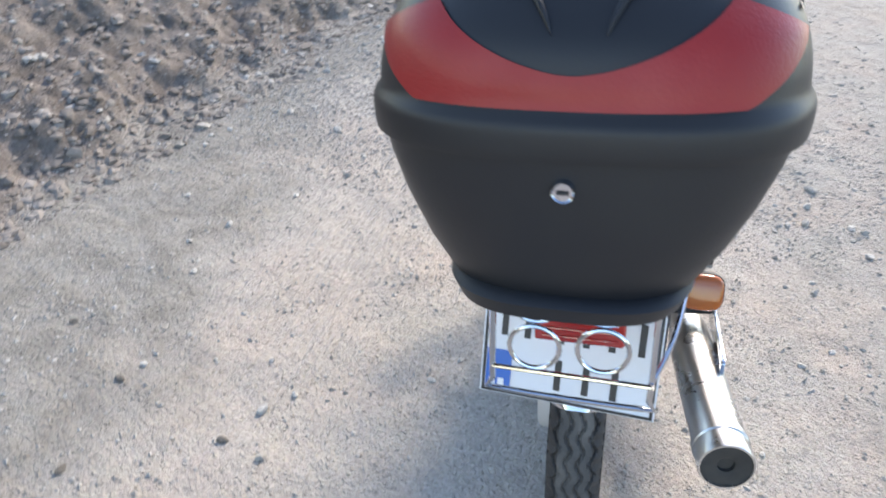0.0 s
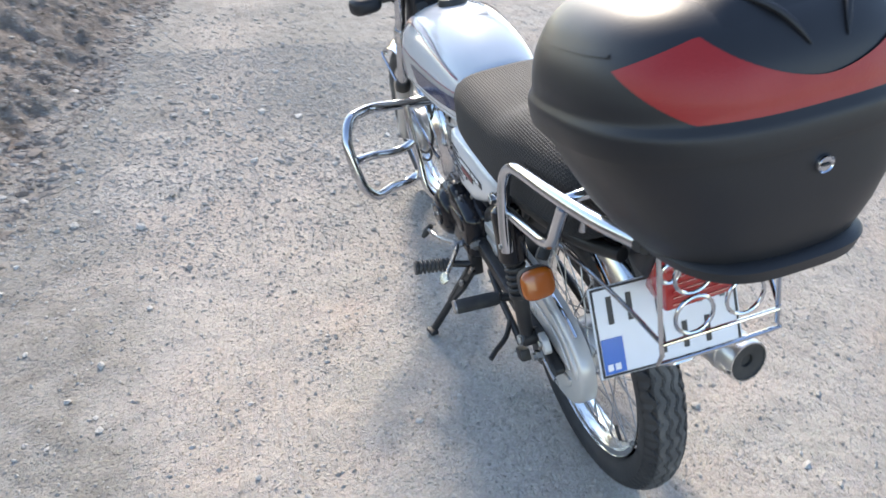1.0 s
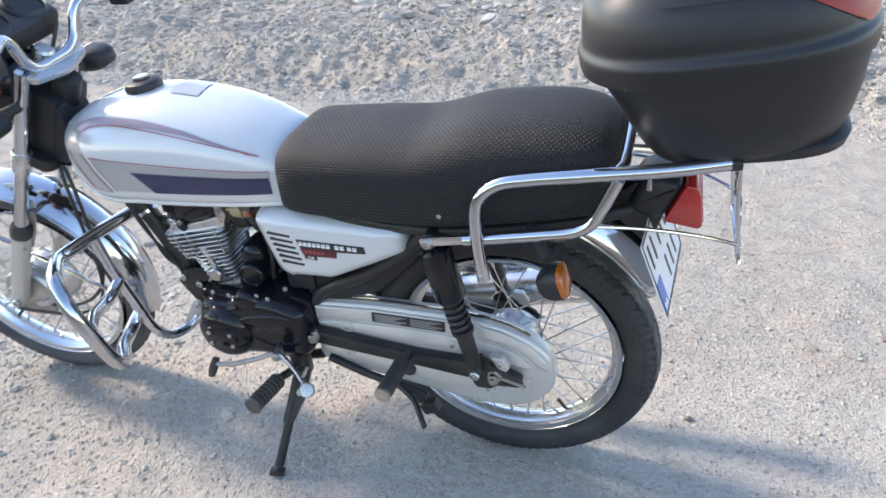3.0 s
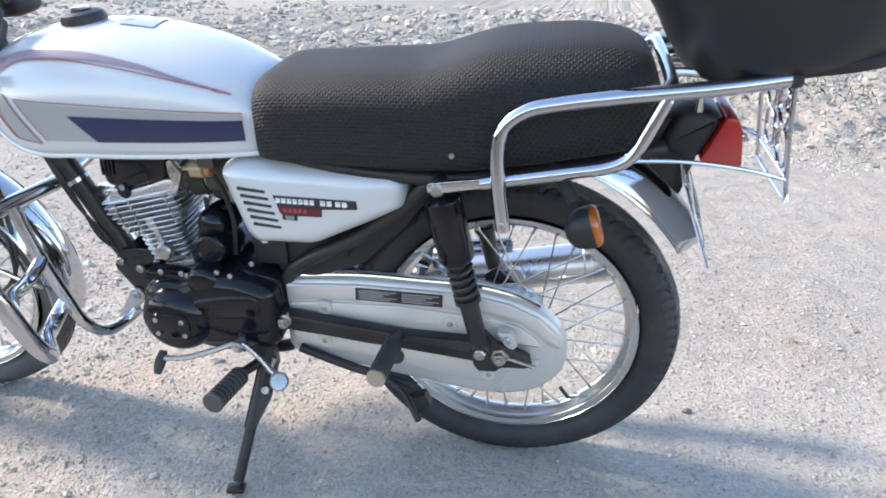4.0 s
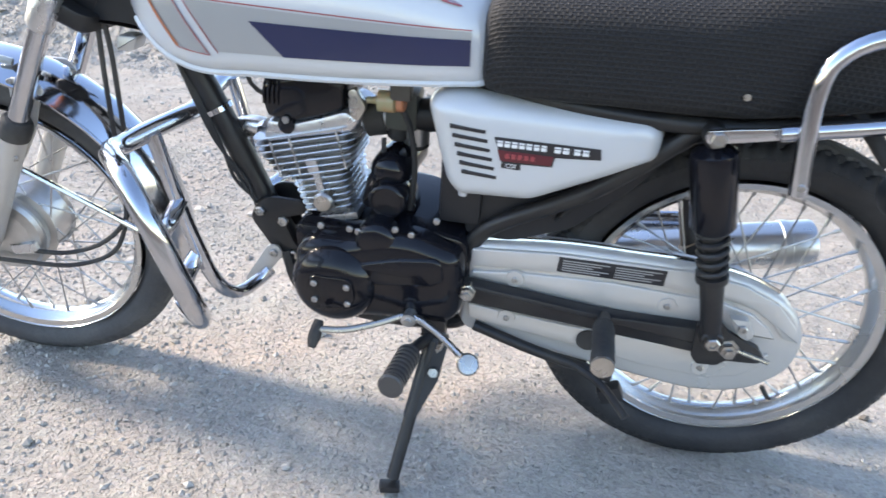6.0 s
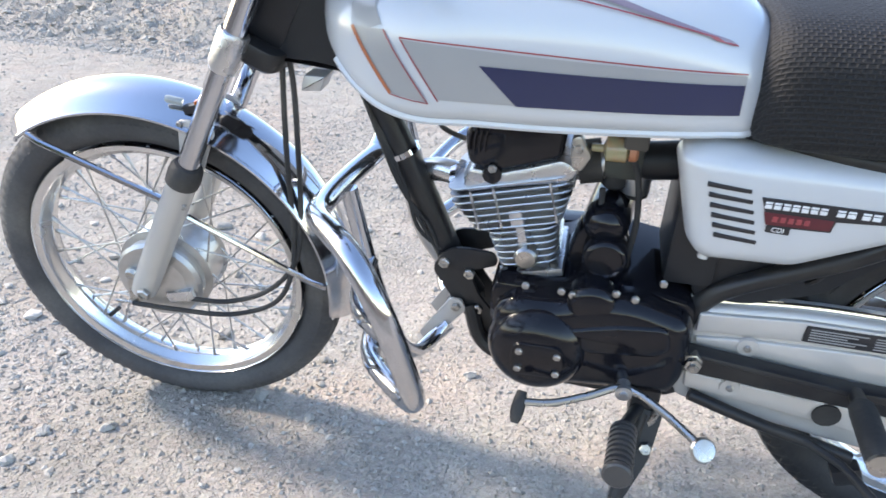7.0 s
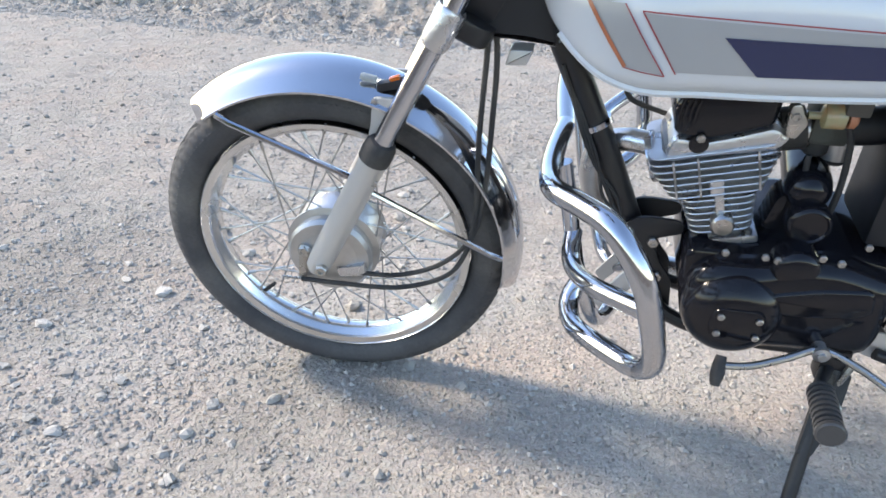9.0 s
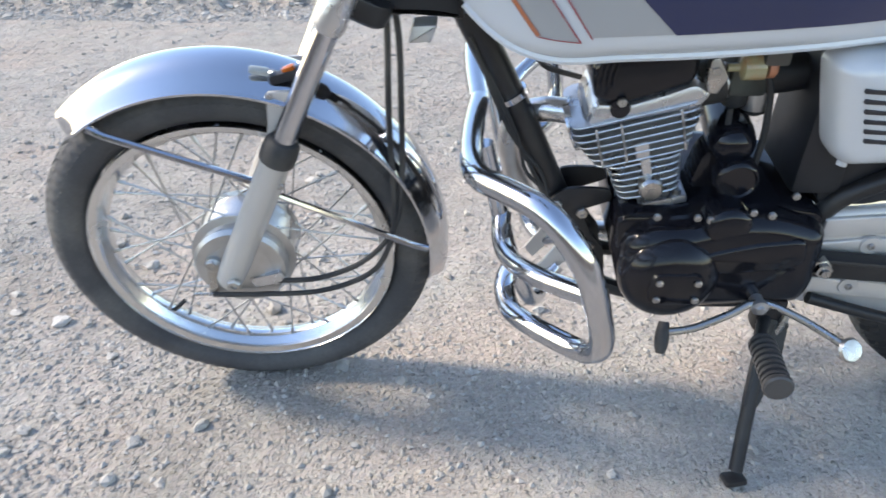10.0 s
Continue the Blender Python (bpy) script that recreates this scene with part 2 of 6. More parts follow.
    def pebbles(t, share, reach):
        """Domes in a share of the cells only."""
        rise = n.new("ShaderNodeMapRange")
        rise.inputs["From Min"].default_value, rise.inputs["From Max"].default_value = reach, 0.12
        l.new(t.outputs["Distance"], rise.inputs["Value"])
        sep = n.new("ShaderNodeSeparateColor")
        l.new(t.outputs["Color"], sep.inputs[0])
        pick = n.new("ShaderNodeMath")
        pick.operation = "LESS_THAN"
        pick.inputs[1].default_value = share
        l.new(sep.outputs[0], pick.inputs[0])
        out = n.new("ShaderNodeMath")
        out.operation = "MULTIPLY"
        l.new(rise.outputs["Result"], out.inputs[0])
        l.new(pick.outputs["Value"], out.inputs[1])
        return out

    big, small = pebbles(peb, 0.3, 0.42), pebbles(peb2, 0.45, 0.5)
    clod = tex("ShaderNodeTexNoise", 38.0, 8.0)
    clod.inputs["Roughness"].default_value = 0.65
    last = None
    for t, out, dist in ((mid, "Fac", 0.016), (clod, "Fac", 0.015), (big, "Value", 0.0050), (small, "Value", 0.0032), (grit, "Fac", 0.005), (wave, "Value", 0.005), (lane, "Value", -0.012)):
        bp = n.new("ShaderNodeBump")
        bp.inputs["Strength"].default_value = 0.8
        bp.inputs["Distance"].default_value = abs(dist)
        bp.invert = dist < 0
        l.new(t.outputs[out], bp.inputs["Height"])
        if last:
            l.new(last, bp.inputs["Normal"])
        last = bp.outputs["Normal"]
    l.new(last, b.inputs["Normal"])
    return m


def stone_mat(name, pale, warm, dark, island=True):
    m = bpy.data.materials.new(name)
    m.use_nodes = True
    n, l = m.node_tree.nodes, m.node_tree.links
    b = n["Principled BSDF"]
    b.inputs["Roughness"].default_value = 0.92
    b.inputs["Specular IOR Level"].default_value = 0.2
    src = n.new("ShaderNodeNewGeometry").outputs["Random Per Island"] if island else n.new("ShaderNodeObjectInfo").outputs["Random"]
    cr = n.new("ShaderNodeValToRGB")
    cr.color_ramp.elements[0].color, cr.color_ramp.elements[1].color = (*dark, 1), (*pale, 1)
    cr.color_ramp.elements.new(0.35).color = (*warm, 1)
    cr.color_ramp.elements.new(0.7).color = (*[(a + c) / 2 for a, c in zip(pale, warm)], 1)
    l.new(src, cr.inputs["Fac"])
    tc, t = n.new("ShaderNodeTexCoord"), n.new("ShaderNodeTexNoise")
    t.inputs["Scale"].default_value, t.inputs["Detail"].default_value = 90.0, 6.0
    l.new(tc.outputs["Object"], t.inputs["Vector"])
    ov = n.new("ShaderNodeMix")
    ov.data_type, ov.blend_type = "RGBA", "OVERLAY"
    ov.inputs["Factor"].default_value = 0.25
    hs = n.new("ShaderNodeHueSaturation")
    hs.inputs["Saturation"].default_value = 0.0
    l.new(t.outputs["Color"], hs.inputs["Color"])
    l.new(cr.outputs["Color"], ov.inputs["A"])
    l.new(hs.outputs["Color"], ov.inputs["B"])
    l.new(ov.outputs["Result"], b.inputs["Base Color"])
    bp = n.new("ShaderNodeBump")
    bp.inputs["Distance"].default_value = 0.0008
    l.new(t.outputs["Fac"], bp.inputs["Height"])
    l.new(bp.outputs["Normal"], b.inputs["Normal"])
    return m


PALE, WARM, DARK = (0.365, 0.337, 0.300), (0.37, 0.322, 0.275), (0.28, 0.256, 0.227)
TRACK = ground_mat("limestone_track", PALE, WARM, DARK)
GRAVEL = stone_mat("gravel_stones", (0.42, 0.40, 0.365), (0.335, 0.315, 0.282), (0.26, 0.24, 0.212))
CLODS = stone_mat("earth_clods", (0.29, 0.257, 0.225), (0.21, 0.182, 0.156), (0.14, 0.121, 0.104))
LOOSE = stone_mat("loose_stone", (0.50, 0.475, 0.435), (0.41, 0.385, 0.345), (0.32, 0.295, 0.26), island=False)
DARKCLOD = stone_mat("dark_clod", (0.20, 0.178, 0.152), (0.155, 0.137, 0.116), (0.115, 0.10, 0.085), island=False)
GRASS = stone_mat("grass_blades", (0.075, 0.10, 0.04), (0.05, 0.075, 0.028), (0.13, 0.12, 0.065))


# ---- mesh helpers ----
def part(name, bm, material, parent=None, label="", m=None, sharp=35.0, smooth=True):
    """Links a bmesh as one mesh object under a thing or a part."""
    bmesh.ops.recalc_face_normals(bm, faces=bm.faces[:])
    lim = radians(sharp)
    for f in bm.faces:
        f.smooth = smooth
    for e in bm.edges:
        e.smooth = len(e.link_faces) == 2 and e.calc_face_angle(0.0) < lim
    me = bpy.data.meshes.new(name)
    bm.to_mesh(me)
    bm.free()
    for one in material if isinstance(material, (list, tuple)) else (material,):
        me.materials.append(one)
    return under(name, me, parent, label, m)


def under(name, me, parent=None, label="", m=None):
    """Links a mesh, which several objects may share, under a parent."""
    ob = new(name, me)
    if parent:
        ob.parent = parent
    if m is not None:
        ob.matrix_basis = m
    if label:
        tagged(ob, label)
    return ob


def glide(points, step=0.012):
    """A smooth line through points (Catmull-Rom)."""
    p = [Vector(q) for q in points]
    if len(p) == 2:
        return p
    p = [2 * p[0] - p[1]] + p + [2 * p[-1] - p[-2]]
    out = []
    for a, b, c, d in zip(p, p[1:], p[2:], p[3:]):
        k = max(2, int((c - b).length / step))
        for i in range(k):
            t = i / k
            out.append(0.5 * (2 * b + (c - a) * t + (2 * a - 5 * b + 4 * c - d) * t * t + (3 * b - a - 3 * c + d) * t ** 3))
    return out + [p[-2]]


def tube(bm, points, r, n=12, smooth=True, caps=True, closed=False):
    """A round bar along points; r is a number or a function of the share of the way."""
    p = glide(points) if smooth else [Vector(q) for q in points]
    if closed:
        p = p[:-1]
    tan = [((p[(i + 1) % len(p)] if closed or i + 1 < len(p) else p[i]) - (p[i - 1] if closed or i else p[0])).normalized() for i in range(len(p))]
    up = Vector((0, 0, 1)) if abs(tan[0].z) < 0.9 else Vector((1, 0, 0))
    side = tan[0].cross(up).normalized()
    rings = []
    for i, (q, t) in enumerate(zip(p, tan)):
        side = (side - t * side.dot(t)).normalized()
        other = t.cross(side)
        rr = r(i / max(1, len(p) - 1)) if callable(r) else r
        rings.append([bm.verts.new(q + rr * (math.cos(a) * side + math.sin(a) * other)) for a in (2 * math.pi * k / n for k in range(n))])
    for a, b in zip(rings, rings[1:] + (rings[:1] if closed else [])):
        for k in range(n):
            bm.faces.new((a[k], a[(k + 1) % n], b[(k + 1) % n], b[k]))
    if caps and not closed:
        bm.faces.new(rings[0])
        bm.faces.new(rings[-1][::-1])
    return bm


def lathe(bm, profile, at=(0, 0, 0), axis=(0, 1, 0), n=32, closed=False):
    """Turns a profile of (radius, along) round an axis through at."""
    ax = Vector(axis).normalized()
    side = ax.orthogonal().normalized()
    other = ax.cross(side)
    rings = []
    for r, s in profile:
        c = Vector(at) + ax * s
        if r < 1e-6:
            rings.append([bm.verts.new(c)])
        else:
            rings.append([bm.verts.new(c + r * (math.cos(a) * side + math.sin(a) * other)) for a in (2 * math.pi * k / n for k in range(n))])
    pairs = list(zip(rings, rings[1:])) + ([(rings[-1], rings[0])] if closed else [])
    for a, b in pairs:
        for k in range(n):
            j = (k + 1) % n
            if len(a) == 1 and len(b) == 1:
                continue
            if len(a) == 1:
                bm.faces.new((a[0], b[j], b[k]))
            elif len(b) == 1:
                bm.faces.new((a[k], a[j], b[0]))
            else:
                bm.faces.new((a[k], a[j], b[j], b[k]))
    if not closed:
        for ring in (rings[0], rings[-1]):
            if len(ring) > 1:
                bm.faces.new(ring)
    return bm


def rounded(poly, r, n=4):
    """A polygon of (u, w) with its corners rounded."""
    out = []
    for i, q in enumerate(poly):
        q, a, b = Vector(q), Vector(poly[i - 1]), Vector(poly[(i + 1) % len(poly)])
        ra = min(r, 0.45 * (a - q).length, 0.45 * (b - q).length)
        s, e = q + (a - q).normalized() * ra, q + (b - q).normalized() * ra
        for k in range(n + 1):
            t = k / n
            out.append((1 - t) ** 2 * s + 2 * t * (1 - t) * q + t * t * e)
    return out


def shrunk(poly, d):
    """A polygon of (u, w) with every edge moved inwards by about d."""
    area = sum(a[0] * b[1] - a[1] * b[0] for a, b in zip(poly, poly[1:] + poly[:1]))
    sign = 1 if area > 0 else -1
    out = []
    for i, q in enumerate(poly):
        a, b = Vector(poly[i - 1]), Vector(poly[(i + 1) % len(poly)])
        t = b - a
        if t.length < 1e-9:
            t = Vector((1, 0))
        t.normalize()
        out.append(Vector(q) + Vector((-t.y, t.x)) * d * sign)
    return out


def prism(bm, poly, v0, v1, c=0.003, r=0.01, both=False):
    """A plate cut to a rounded outline of (u, w) between v0 and v1 across, with a chamfer c at v1 (and v0)."""
    p = rounded(poly, r) if r else [Vector(q) for q in poly]
    s = 1 if v1 > v0 else -1
    rings = ([(shrunk(p, c), v0), (p, v0 + s * c)] if both else [(p, v0)])
    rings += [(p, v1 - s * c), (shrunk(p, 0.35 * c), v1 - 0.3 * s * c), (shrunk(p, c), v1)]
    made = [[bm.verts.new((q[0], v, q[1])) for q in ring] for ring, v in rings]
    for a, b in zip(made, made[1:]):
        for k in range(len(a)):
            bm.faces.new((a[k], a[(k + 1) % len(a)], b[(k + 1) % len(a)], b[k]))
    bm.faces.new(made[0])
    bm.faces.new(made[-1][::-1])
    return bm


def brick(bm, size, m=None, c=0.003, seg=2):
    """A box with rounded edges."""
    got = bmesh.ops.create_cube(bm, size=1.0)["verts"]
    bmesh.ops.transform(bm, verts=got, matrix=(m or Matrix()) @ Matrix.Diagonal((*size, 1)))
    edges = list({e for v in got for e in v.link_edges})
    if c:
        bmesh.ops.bevel(bm, geom=edges, offset=c, segments=seg, profile=0.6, affect="EDGES")
    return bm


def loft(bm, rings, caps=True):
    made = [[bm.verts.new(q) for q in ring] for ring in rings]
    for a, b in zip(made, made[1:]):
        for k in range(len(a)):
            bm.faces.new((a[k], a[(k + 1) % len(a)], b[(k + 1) % len(a)], b[k]))
    if caps:
        bm.faces.new(made[0])
        bm.faces.new(made[-1][::-1])
    return bm


def B():
    return bmesh.new()


def turned(bm, m):
    bmesh.ops.transform(bm, verts=bm.verts[:], matrix=m)
    return bm


def lerp_table(table, x):
    """Smooth values from rows (x, a, b, ...), in falling or rising x."""
    t = np.array(sorted(table))
    k = int(np.clip(np.searchsorted(t[:, 0], x) - 1, 0, len(t) - 2))
    f = np.clip((x - t[k, 0]) / (t[k + 1, 0] - t[k, 0]), 0, 1)
    m0 = (t[k + 1] - t[max(k - 1, 0)]) / (t[k + 1, 0] - t[max(k - 1, 0), 0])
    m1 = (t[min(k + 2, len(t) - 1)] - t[k]) / (t[min(k + 2, len(t) - 1), 0] - t[k, 0])
    h = t[k + 1, 0] - t[k, 0]
    a, b = t[k], t[k + 1]
    return ((2 * f ** 3 - 3 * f ** 2 + 1) * a + (f ** 3 - 2 * f ** 2 + f) * h * m0 + (-2 * f ** 3 + 3 * f ** 2) * b + (f ** 3 - f ** 2) * h * m1)[1:]


# ---- ground ----
def lattice(seed):
    return np.random.RandomState(seed).rand(256, 256)


def vnoise(x, y, scale, seed, turn=0.0):
    g = lattice(seed)
    x, y = x * math.cos(turn) - y * math.sin(turn), x * math.sin(turn) + y * math.cos(turn)
    x, y = x * scale + 97.3, y * scale + 41.7
    i, j = np.floor(x).astype(int), np.floor(y).astype(int)
    fx, fy = x - i, y - j
    fx, fy = fx * fx * (3 - 2 * fx), fy * fy * (3 - 2 * fy)
    a, b = g[i % 256, j % 256], g[(i + 1) % 256, j % 256]
    c, d = g[i % 256, (j + 1) % 256], g[(i + 1) % 256, (j + 1) % 256]
    return (a * (1 - fx) + b * fx) * (1 - fy) + (c * (1 - fx) + d * fx) * fy - 0.5


def step01(x, a, b):
    t = np.clip((x - a) / (b - a), 0, 1)
    return t * t * (3 - 2 * t)


def left_foot(x):
    """Where the earth bank on the one side of the track begins."""
    return 1.66 - 0.15 * np.clip(x - 0.4, 0, 1.5) - 0.075 * np.clip(x - 1.9, 0, 10) + 0.14 * vnoise(x, 0 * x, 1.3, 3)


def right_foot(x):
    return -3.15 + 0.12 * step01(-x, 0.6, 1.6) + 0.3 * vnoise(x, 0 * x, 0.7, 4)


def height(x, y):
    z = 0.012 * vnoise(x, y, 1.6, 5) + 0.007 * vnoise(x, y, 6.0, 6) + 0.003 * vnoise(x, y, 22.0, 7)
    z = z * step01(np.hypot(x - 0.6, y), 0.2, 1.4)
    z = z + (0.008 * vnoise(x, y, 9.0, 24) + 0.007 * vnoise(x, y, 19.0, 25)) * step01(np.abs(y + 0.04 - 0.03 * x), 0.08, 0.35) * step01(np.hypot(x - 0.47, y - 0.19), 0.04, 0.16)
    z = z + (0.017 - 0.010 * step01(x, 0.3, 1.1)) * (1 - step01(np.abs(y + 0.04 - 0.03 * x), 0.06, 0.33)) * (1 - step01(np.abs(x - 0.6), 1.1, 1.6))
    for yr in (0.72, 0.98):
        rut = np.exp(-((y - yr - 0.05 * vnoise(x, y, 0.5, 8)) / 0.07) ** 2)
        z = z - 0.009 * rut * (1 + 0.12 * np.sin(x * 70))
    l = y - left_foot(x)
    rise = step01(l, -0.05, 0.9)
    z = z + 0.24 * rise + step01(l, 0.0, 0.25) * (0.12 * vnoise(x, y, 2.2, 9, 0.5) + 0.07 * vnoise(x, y, 6.0, 10, 1.0) + 0.05 * vnoise(x, y, 15.0, 11, 0.35) + 0.03 * vnoise(x, y, 31.0, 23, 0.8))
    r = right_foot(x) - y
    z = z + 0.26 * step01(r, -0.05, 1.0) + step01(r, 0.0, 0.3) * (0.12 * vnoise(x, y, 1.5, 12, 0.6) + 0.07 * vnoise(x, y, 5.0, 13, 1.1) + 0.05 * vnoise(x, y, 15.0, 14, 0.4) + 0.035 * vnoise(x, y, 33.0, 26, 0.9))
    return z


def spaced(lo, hi, fine, far):
    a = list(np.arange(lo, hi, fine))
    s, x = fine, a[-1]
    while x < far:
        s *= 1.16
        x += s
        a.append(x)
    s, x = fine, a[0]
    while x > -far:
        s *= 1.16
        x -= s
        a.insert(0, x)
    return np.array(a)


def build_ground():
    xs, ys = spaced(-2.4, 5.0, 0.026, 600.0), spaced(-4.6, 3.3, 0.026, 600.0)
    gx, gy = np.meshgrid(xs, ys, indexing="ij")
    co = np.stack([gx, gy, height(gx, gy)], -1).reshape(-1, 3)
    i, j = np.meshgrid(np.arange(len(xs) - 1), np.arange(len(ys) - 1), indexing="ij")
    k = (i * len(ys) + j).ravel()
    faces = np.stack([k, k + len(ys), k + len(ys) + 1, k + 1], 1)
    me = bpy.data.meshes.new("ground")
    me.from_pydata(co.tolist(), [], faces.tolist())
    me.polygons.foreach_set("use_smooth", [True] * len(me.polygons))
    x, y = co[:, 0], co[:, 1]
    earth = step01(y - left_foot(x) + 0.25 * vnoise(x, y, 4.0, 15), -0.05, 0.15)
    me.attributes.new("earth", "FLOAT", "POINT").data.foreach_set("value", earth)
    loose = step01(np.maximum(np.abs(y - 0.25), 0.55 + 0.5 * (x - 1.25)) + 0.5 * vnoise(x, y, 1.4, 16) + 0.35 * vnoise(x, y, 5.0, 17), 0.5, 0.95) * (1 - earth)
    # eased on the far side: extra brightness towards the sun put into the tint
    me.attributes.new("loose", "FLOAT", "POINT").data.foreach_set("value", (0.30 + 0.55 * step01(y, -0.9, 0.4)) * loose)
    dust = np.exp(-((y - 0.72 - 0.1 * vnoise(x, y, 1.2, 18)) / 0.30) ** 2) * np.clip(0.6 + 1.2 * vnoise(x, y, 3.0, 19), 0, 1)
    me.attributes.new("dust", "FLOAT", "POINT").data.foreach_set("value", 0.6 * dust)
    me.materials.append(TRACK)
    return tagged(new("ground", me), "pale compacted limestone gravel track with loose stones", "ground", kind="structure")


ICO = B()
bmesh.ops.create_icosphere(ICO, subdivisions=1, radius=1.0)
ICO_V = np.array([v.co[:] for v in ICO.verts])
ICO_F = np.array([[v.index for v in f.verts] for f in ICO.faces])
ICO.free()


OCT_V = np.array([(1, 0, 0), (-1, 0, 0), (0, 1, 0), (0, -1, 0), (0, 0, 1), (0, 0, -1)], float)
OCT_F = np.array([(0, 2, 4), (2, 1, 4), (1, 3, 4), (3, 0, 4), (2, 0, 5), (1, 2, 5), (3, 1, 5), (0, 3, 5)])


def scatter(name, material, xs, ys, size, label, flat=0.6, seed=1, sink=0.25, fine=False):
    """Many small stones in one mesh, on the ground; fine grit has eight faces a grain, stones twenty."""
    base, faces = (OCT_V * 1.15, OCT_F) if fine else (ICO_V, ICO_F)
    nv = len(base)
    rs = np.random.RandomState(seed)
    n = len(xs)
    v = base[None] * (1 + 0.7 * (rs.rand(n, nv, 1) - 0.5)) * (size[:, None, None] * np.stack([0.7 + 0.6 * rs.rand(n), 0.7 + 0.6 * rs.rand(n), flat * (0.6 + 0.6 * rs.rand(n))], -1)[:, None])
    a = rs.rand(n) * 6.283
    tilt = 0.5 * (rs.rand(n) - 0.5)
    x, y, z = v[..., 0], v[..., 1], v[..., 2]
    x, z = x * np.cos(tilt)[:, None] - z * np.sin(tilt)[:, None], x * np.sin(tilt)[:, None] + z * np.cos(tilt)[:, None]
    c, s = np.cos(a)[:, None], np.sin(a)[:, None]
    v = np.stack([x * c - y * s + xs[:, None], x * s + y * c + ys[:, None], z + (height(xs, ys) + size * flat * (1 - 2 * sink) * 0.6)[:, None]], -1).reshape(-1, 3)
    f = (faces[None] + nv * np.arange(n)[:, None, None]).reshape(-1, 3)
    me = bpy.data.meshes.new(name)
    me.vertices.add(len(v))
    me.vertices.foreach_set("co", v.ravel())
    me.loops.add(f.size)
    me.loops.foreach_set("vertex_index", f.ravel().astype(np.int32))
    me.polygons.add(len(f))
    me.polygons.foreach_set("loop_start", np.arange(0, f.size, 3, dtype=np.int32))
    me.polygons.foreach_set("use_smooth", [False] * len(f))
    me.update(calc_edges=True)
    me.materials.append(material)
    return tagged(new(name, me), label, "gravel", kind="stuff")


def build_gravel():
    rs = np.random.RandomState(11)
    # fine grit over the track, thicker where the patches of loose gravel lie
    x, y = rs.uniform(-1.5, 3.4, 420000), rs.uniform(-2.4, 1.75, 420000)
    near = step01(x, 0.5, 1.4) * step01(y, -0.6, 0.3)
    keep = rs.rand(420000) < (0.06 + 0.42 * np.clip(vnoise(x, y, 1.1, 21) + vnoise(x, y, 4.3, 22) * 0.7 + 0.12, 0, 1)) * (0.45 + 0.55 * step01(x, -0.2, 0.6)) + 0.30 * near
    keep &= ~((np.hypot(x - 0.47, y - 0.19) < 0.05))
    x, y = x[keep][:110000], y[keep][:110000]
    scatter("gravel", GRAVEL, x, y, 0.0014 + 0.0052 * rs.rand(len(x)) ** 3, "fine pale limestone grit lying on the track", flat=0.7, seed=2, fine=True)
    # coarser stones ahead of the front wheel and on the far verge
    x, y = rs.uniform(0.9, 4.5, 16000), rs.uniform(-2.9, 1.4, 16000)
    keep = rs.rand(16000) < 0.15 + 0.7 * step01(y, -0.2, 0.6) * step01(x, 1.2, 1.9)
    x, y = x[keep], y[keep]
    scatter("coarse_gravel", GRAVEL, x, y, 0.003 + 0.0105 * rs.rand(len(x)) ** 4, "coarser pale gravel lying on the track", flat=0.75, seed=3)
    x = rs.uniform(-4.0, 9.0, 75000)
    y = right_foot(x) - 4.5 * rs.rand(75000) ** 1.6 + 0.1 + 0.2 * rs.normal(size=75000) * (rs.rand(75000) < 0.3)
    scatter("verge_gravel", GRAVEL, x, y, (0.0045 + 0.006 * rs.rand(75000) ** 2) * (1 + 0.2 * np.abs(y + 3)), "grey limestone grit heaped on the verge", flat=0.8, seed=4, sink=0.45, fine=True)
    x = rs.uniform(-4.0, 9.0, 14000)
    y = right_foot(x) - 5.0 * rs.rand(14000) ** 1.5 + 0.12 * rs.rand(14000)
    scatter("verge_rubble", GRAVEL, x, y, (0.006 + 0.021 * rs.rand(14000) ** 5) * (1 + 0.2 * np.abs(y + 3)), "grey limestone rubble lying on the verge", flat=0.75, seed=8, sink=0.45)
    x, y = rs.uniform(-5.0, 15.0, 9000), -5.0 - 10.0 * rs.rand(9000)
    scatter("far_rubble", GRAVEL, x, y, 0.014 + 0.07 * rs.rand(9000) ** 4, "grey limestone rubble strewn beyond the track", flat=0.7, seed=7, sink=0.4)
    x = -0.6 + 8.6 * rs.rand(30000) ** 1.5
    y = left_foot(x) + 2.2 * rs.rand(30000) ** 1.4 - 0.10 * rs.rand(30000)
    scatter("earth_clods", CLODS, x, y, 0.004 + 0.022 * rs.rand(30000) ** 6, "brown earth clods on the bank beside the track", flat=0.7, seed=5, sink=0.55)
    x = -0.6 + 8.6 * rs.rand(5000) ** 1.5
    y = left_foot(x) + 2.2 * rs.rand(5000) - 0.12 * rs.rand(5000)
    scatter("bank_stones", GRAVEL, x, y, 0.003 + 0.022 * rs.rand(5000) ** 8, "pale stones strewn over the earth bank", flat=0.7, seed=6, sink=0.5)


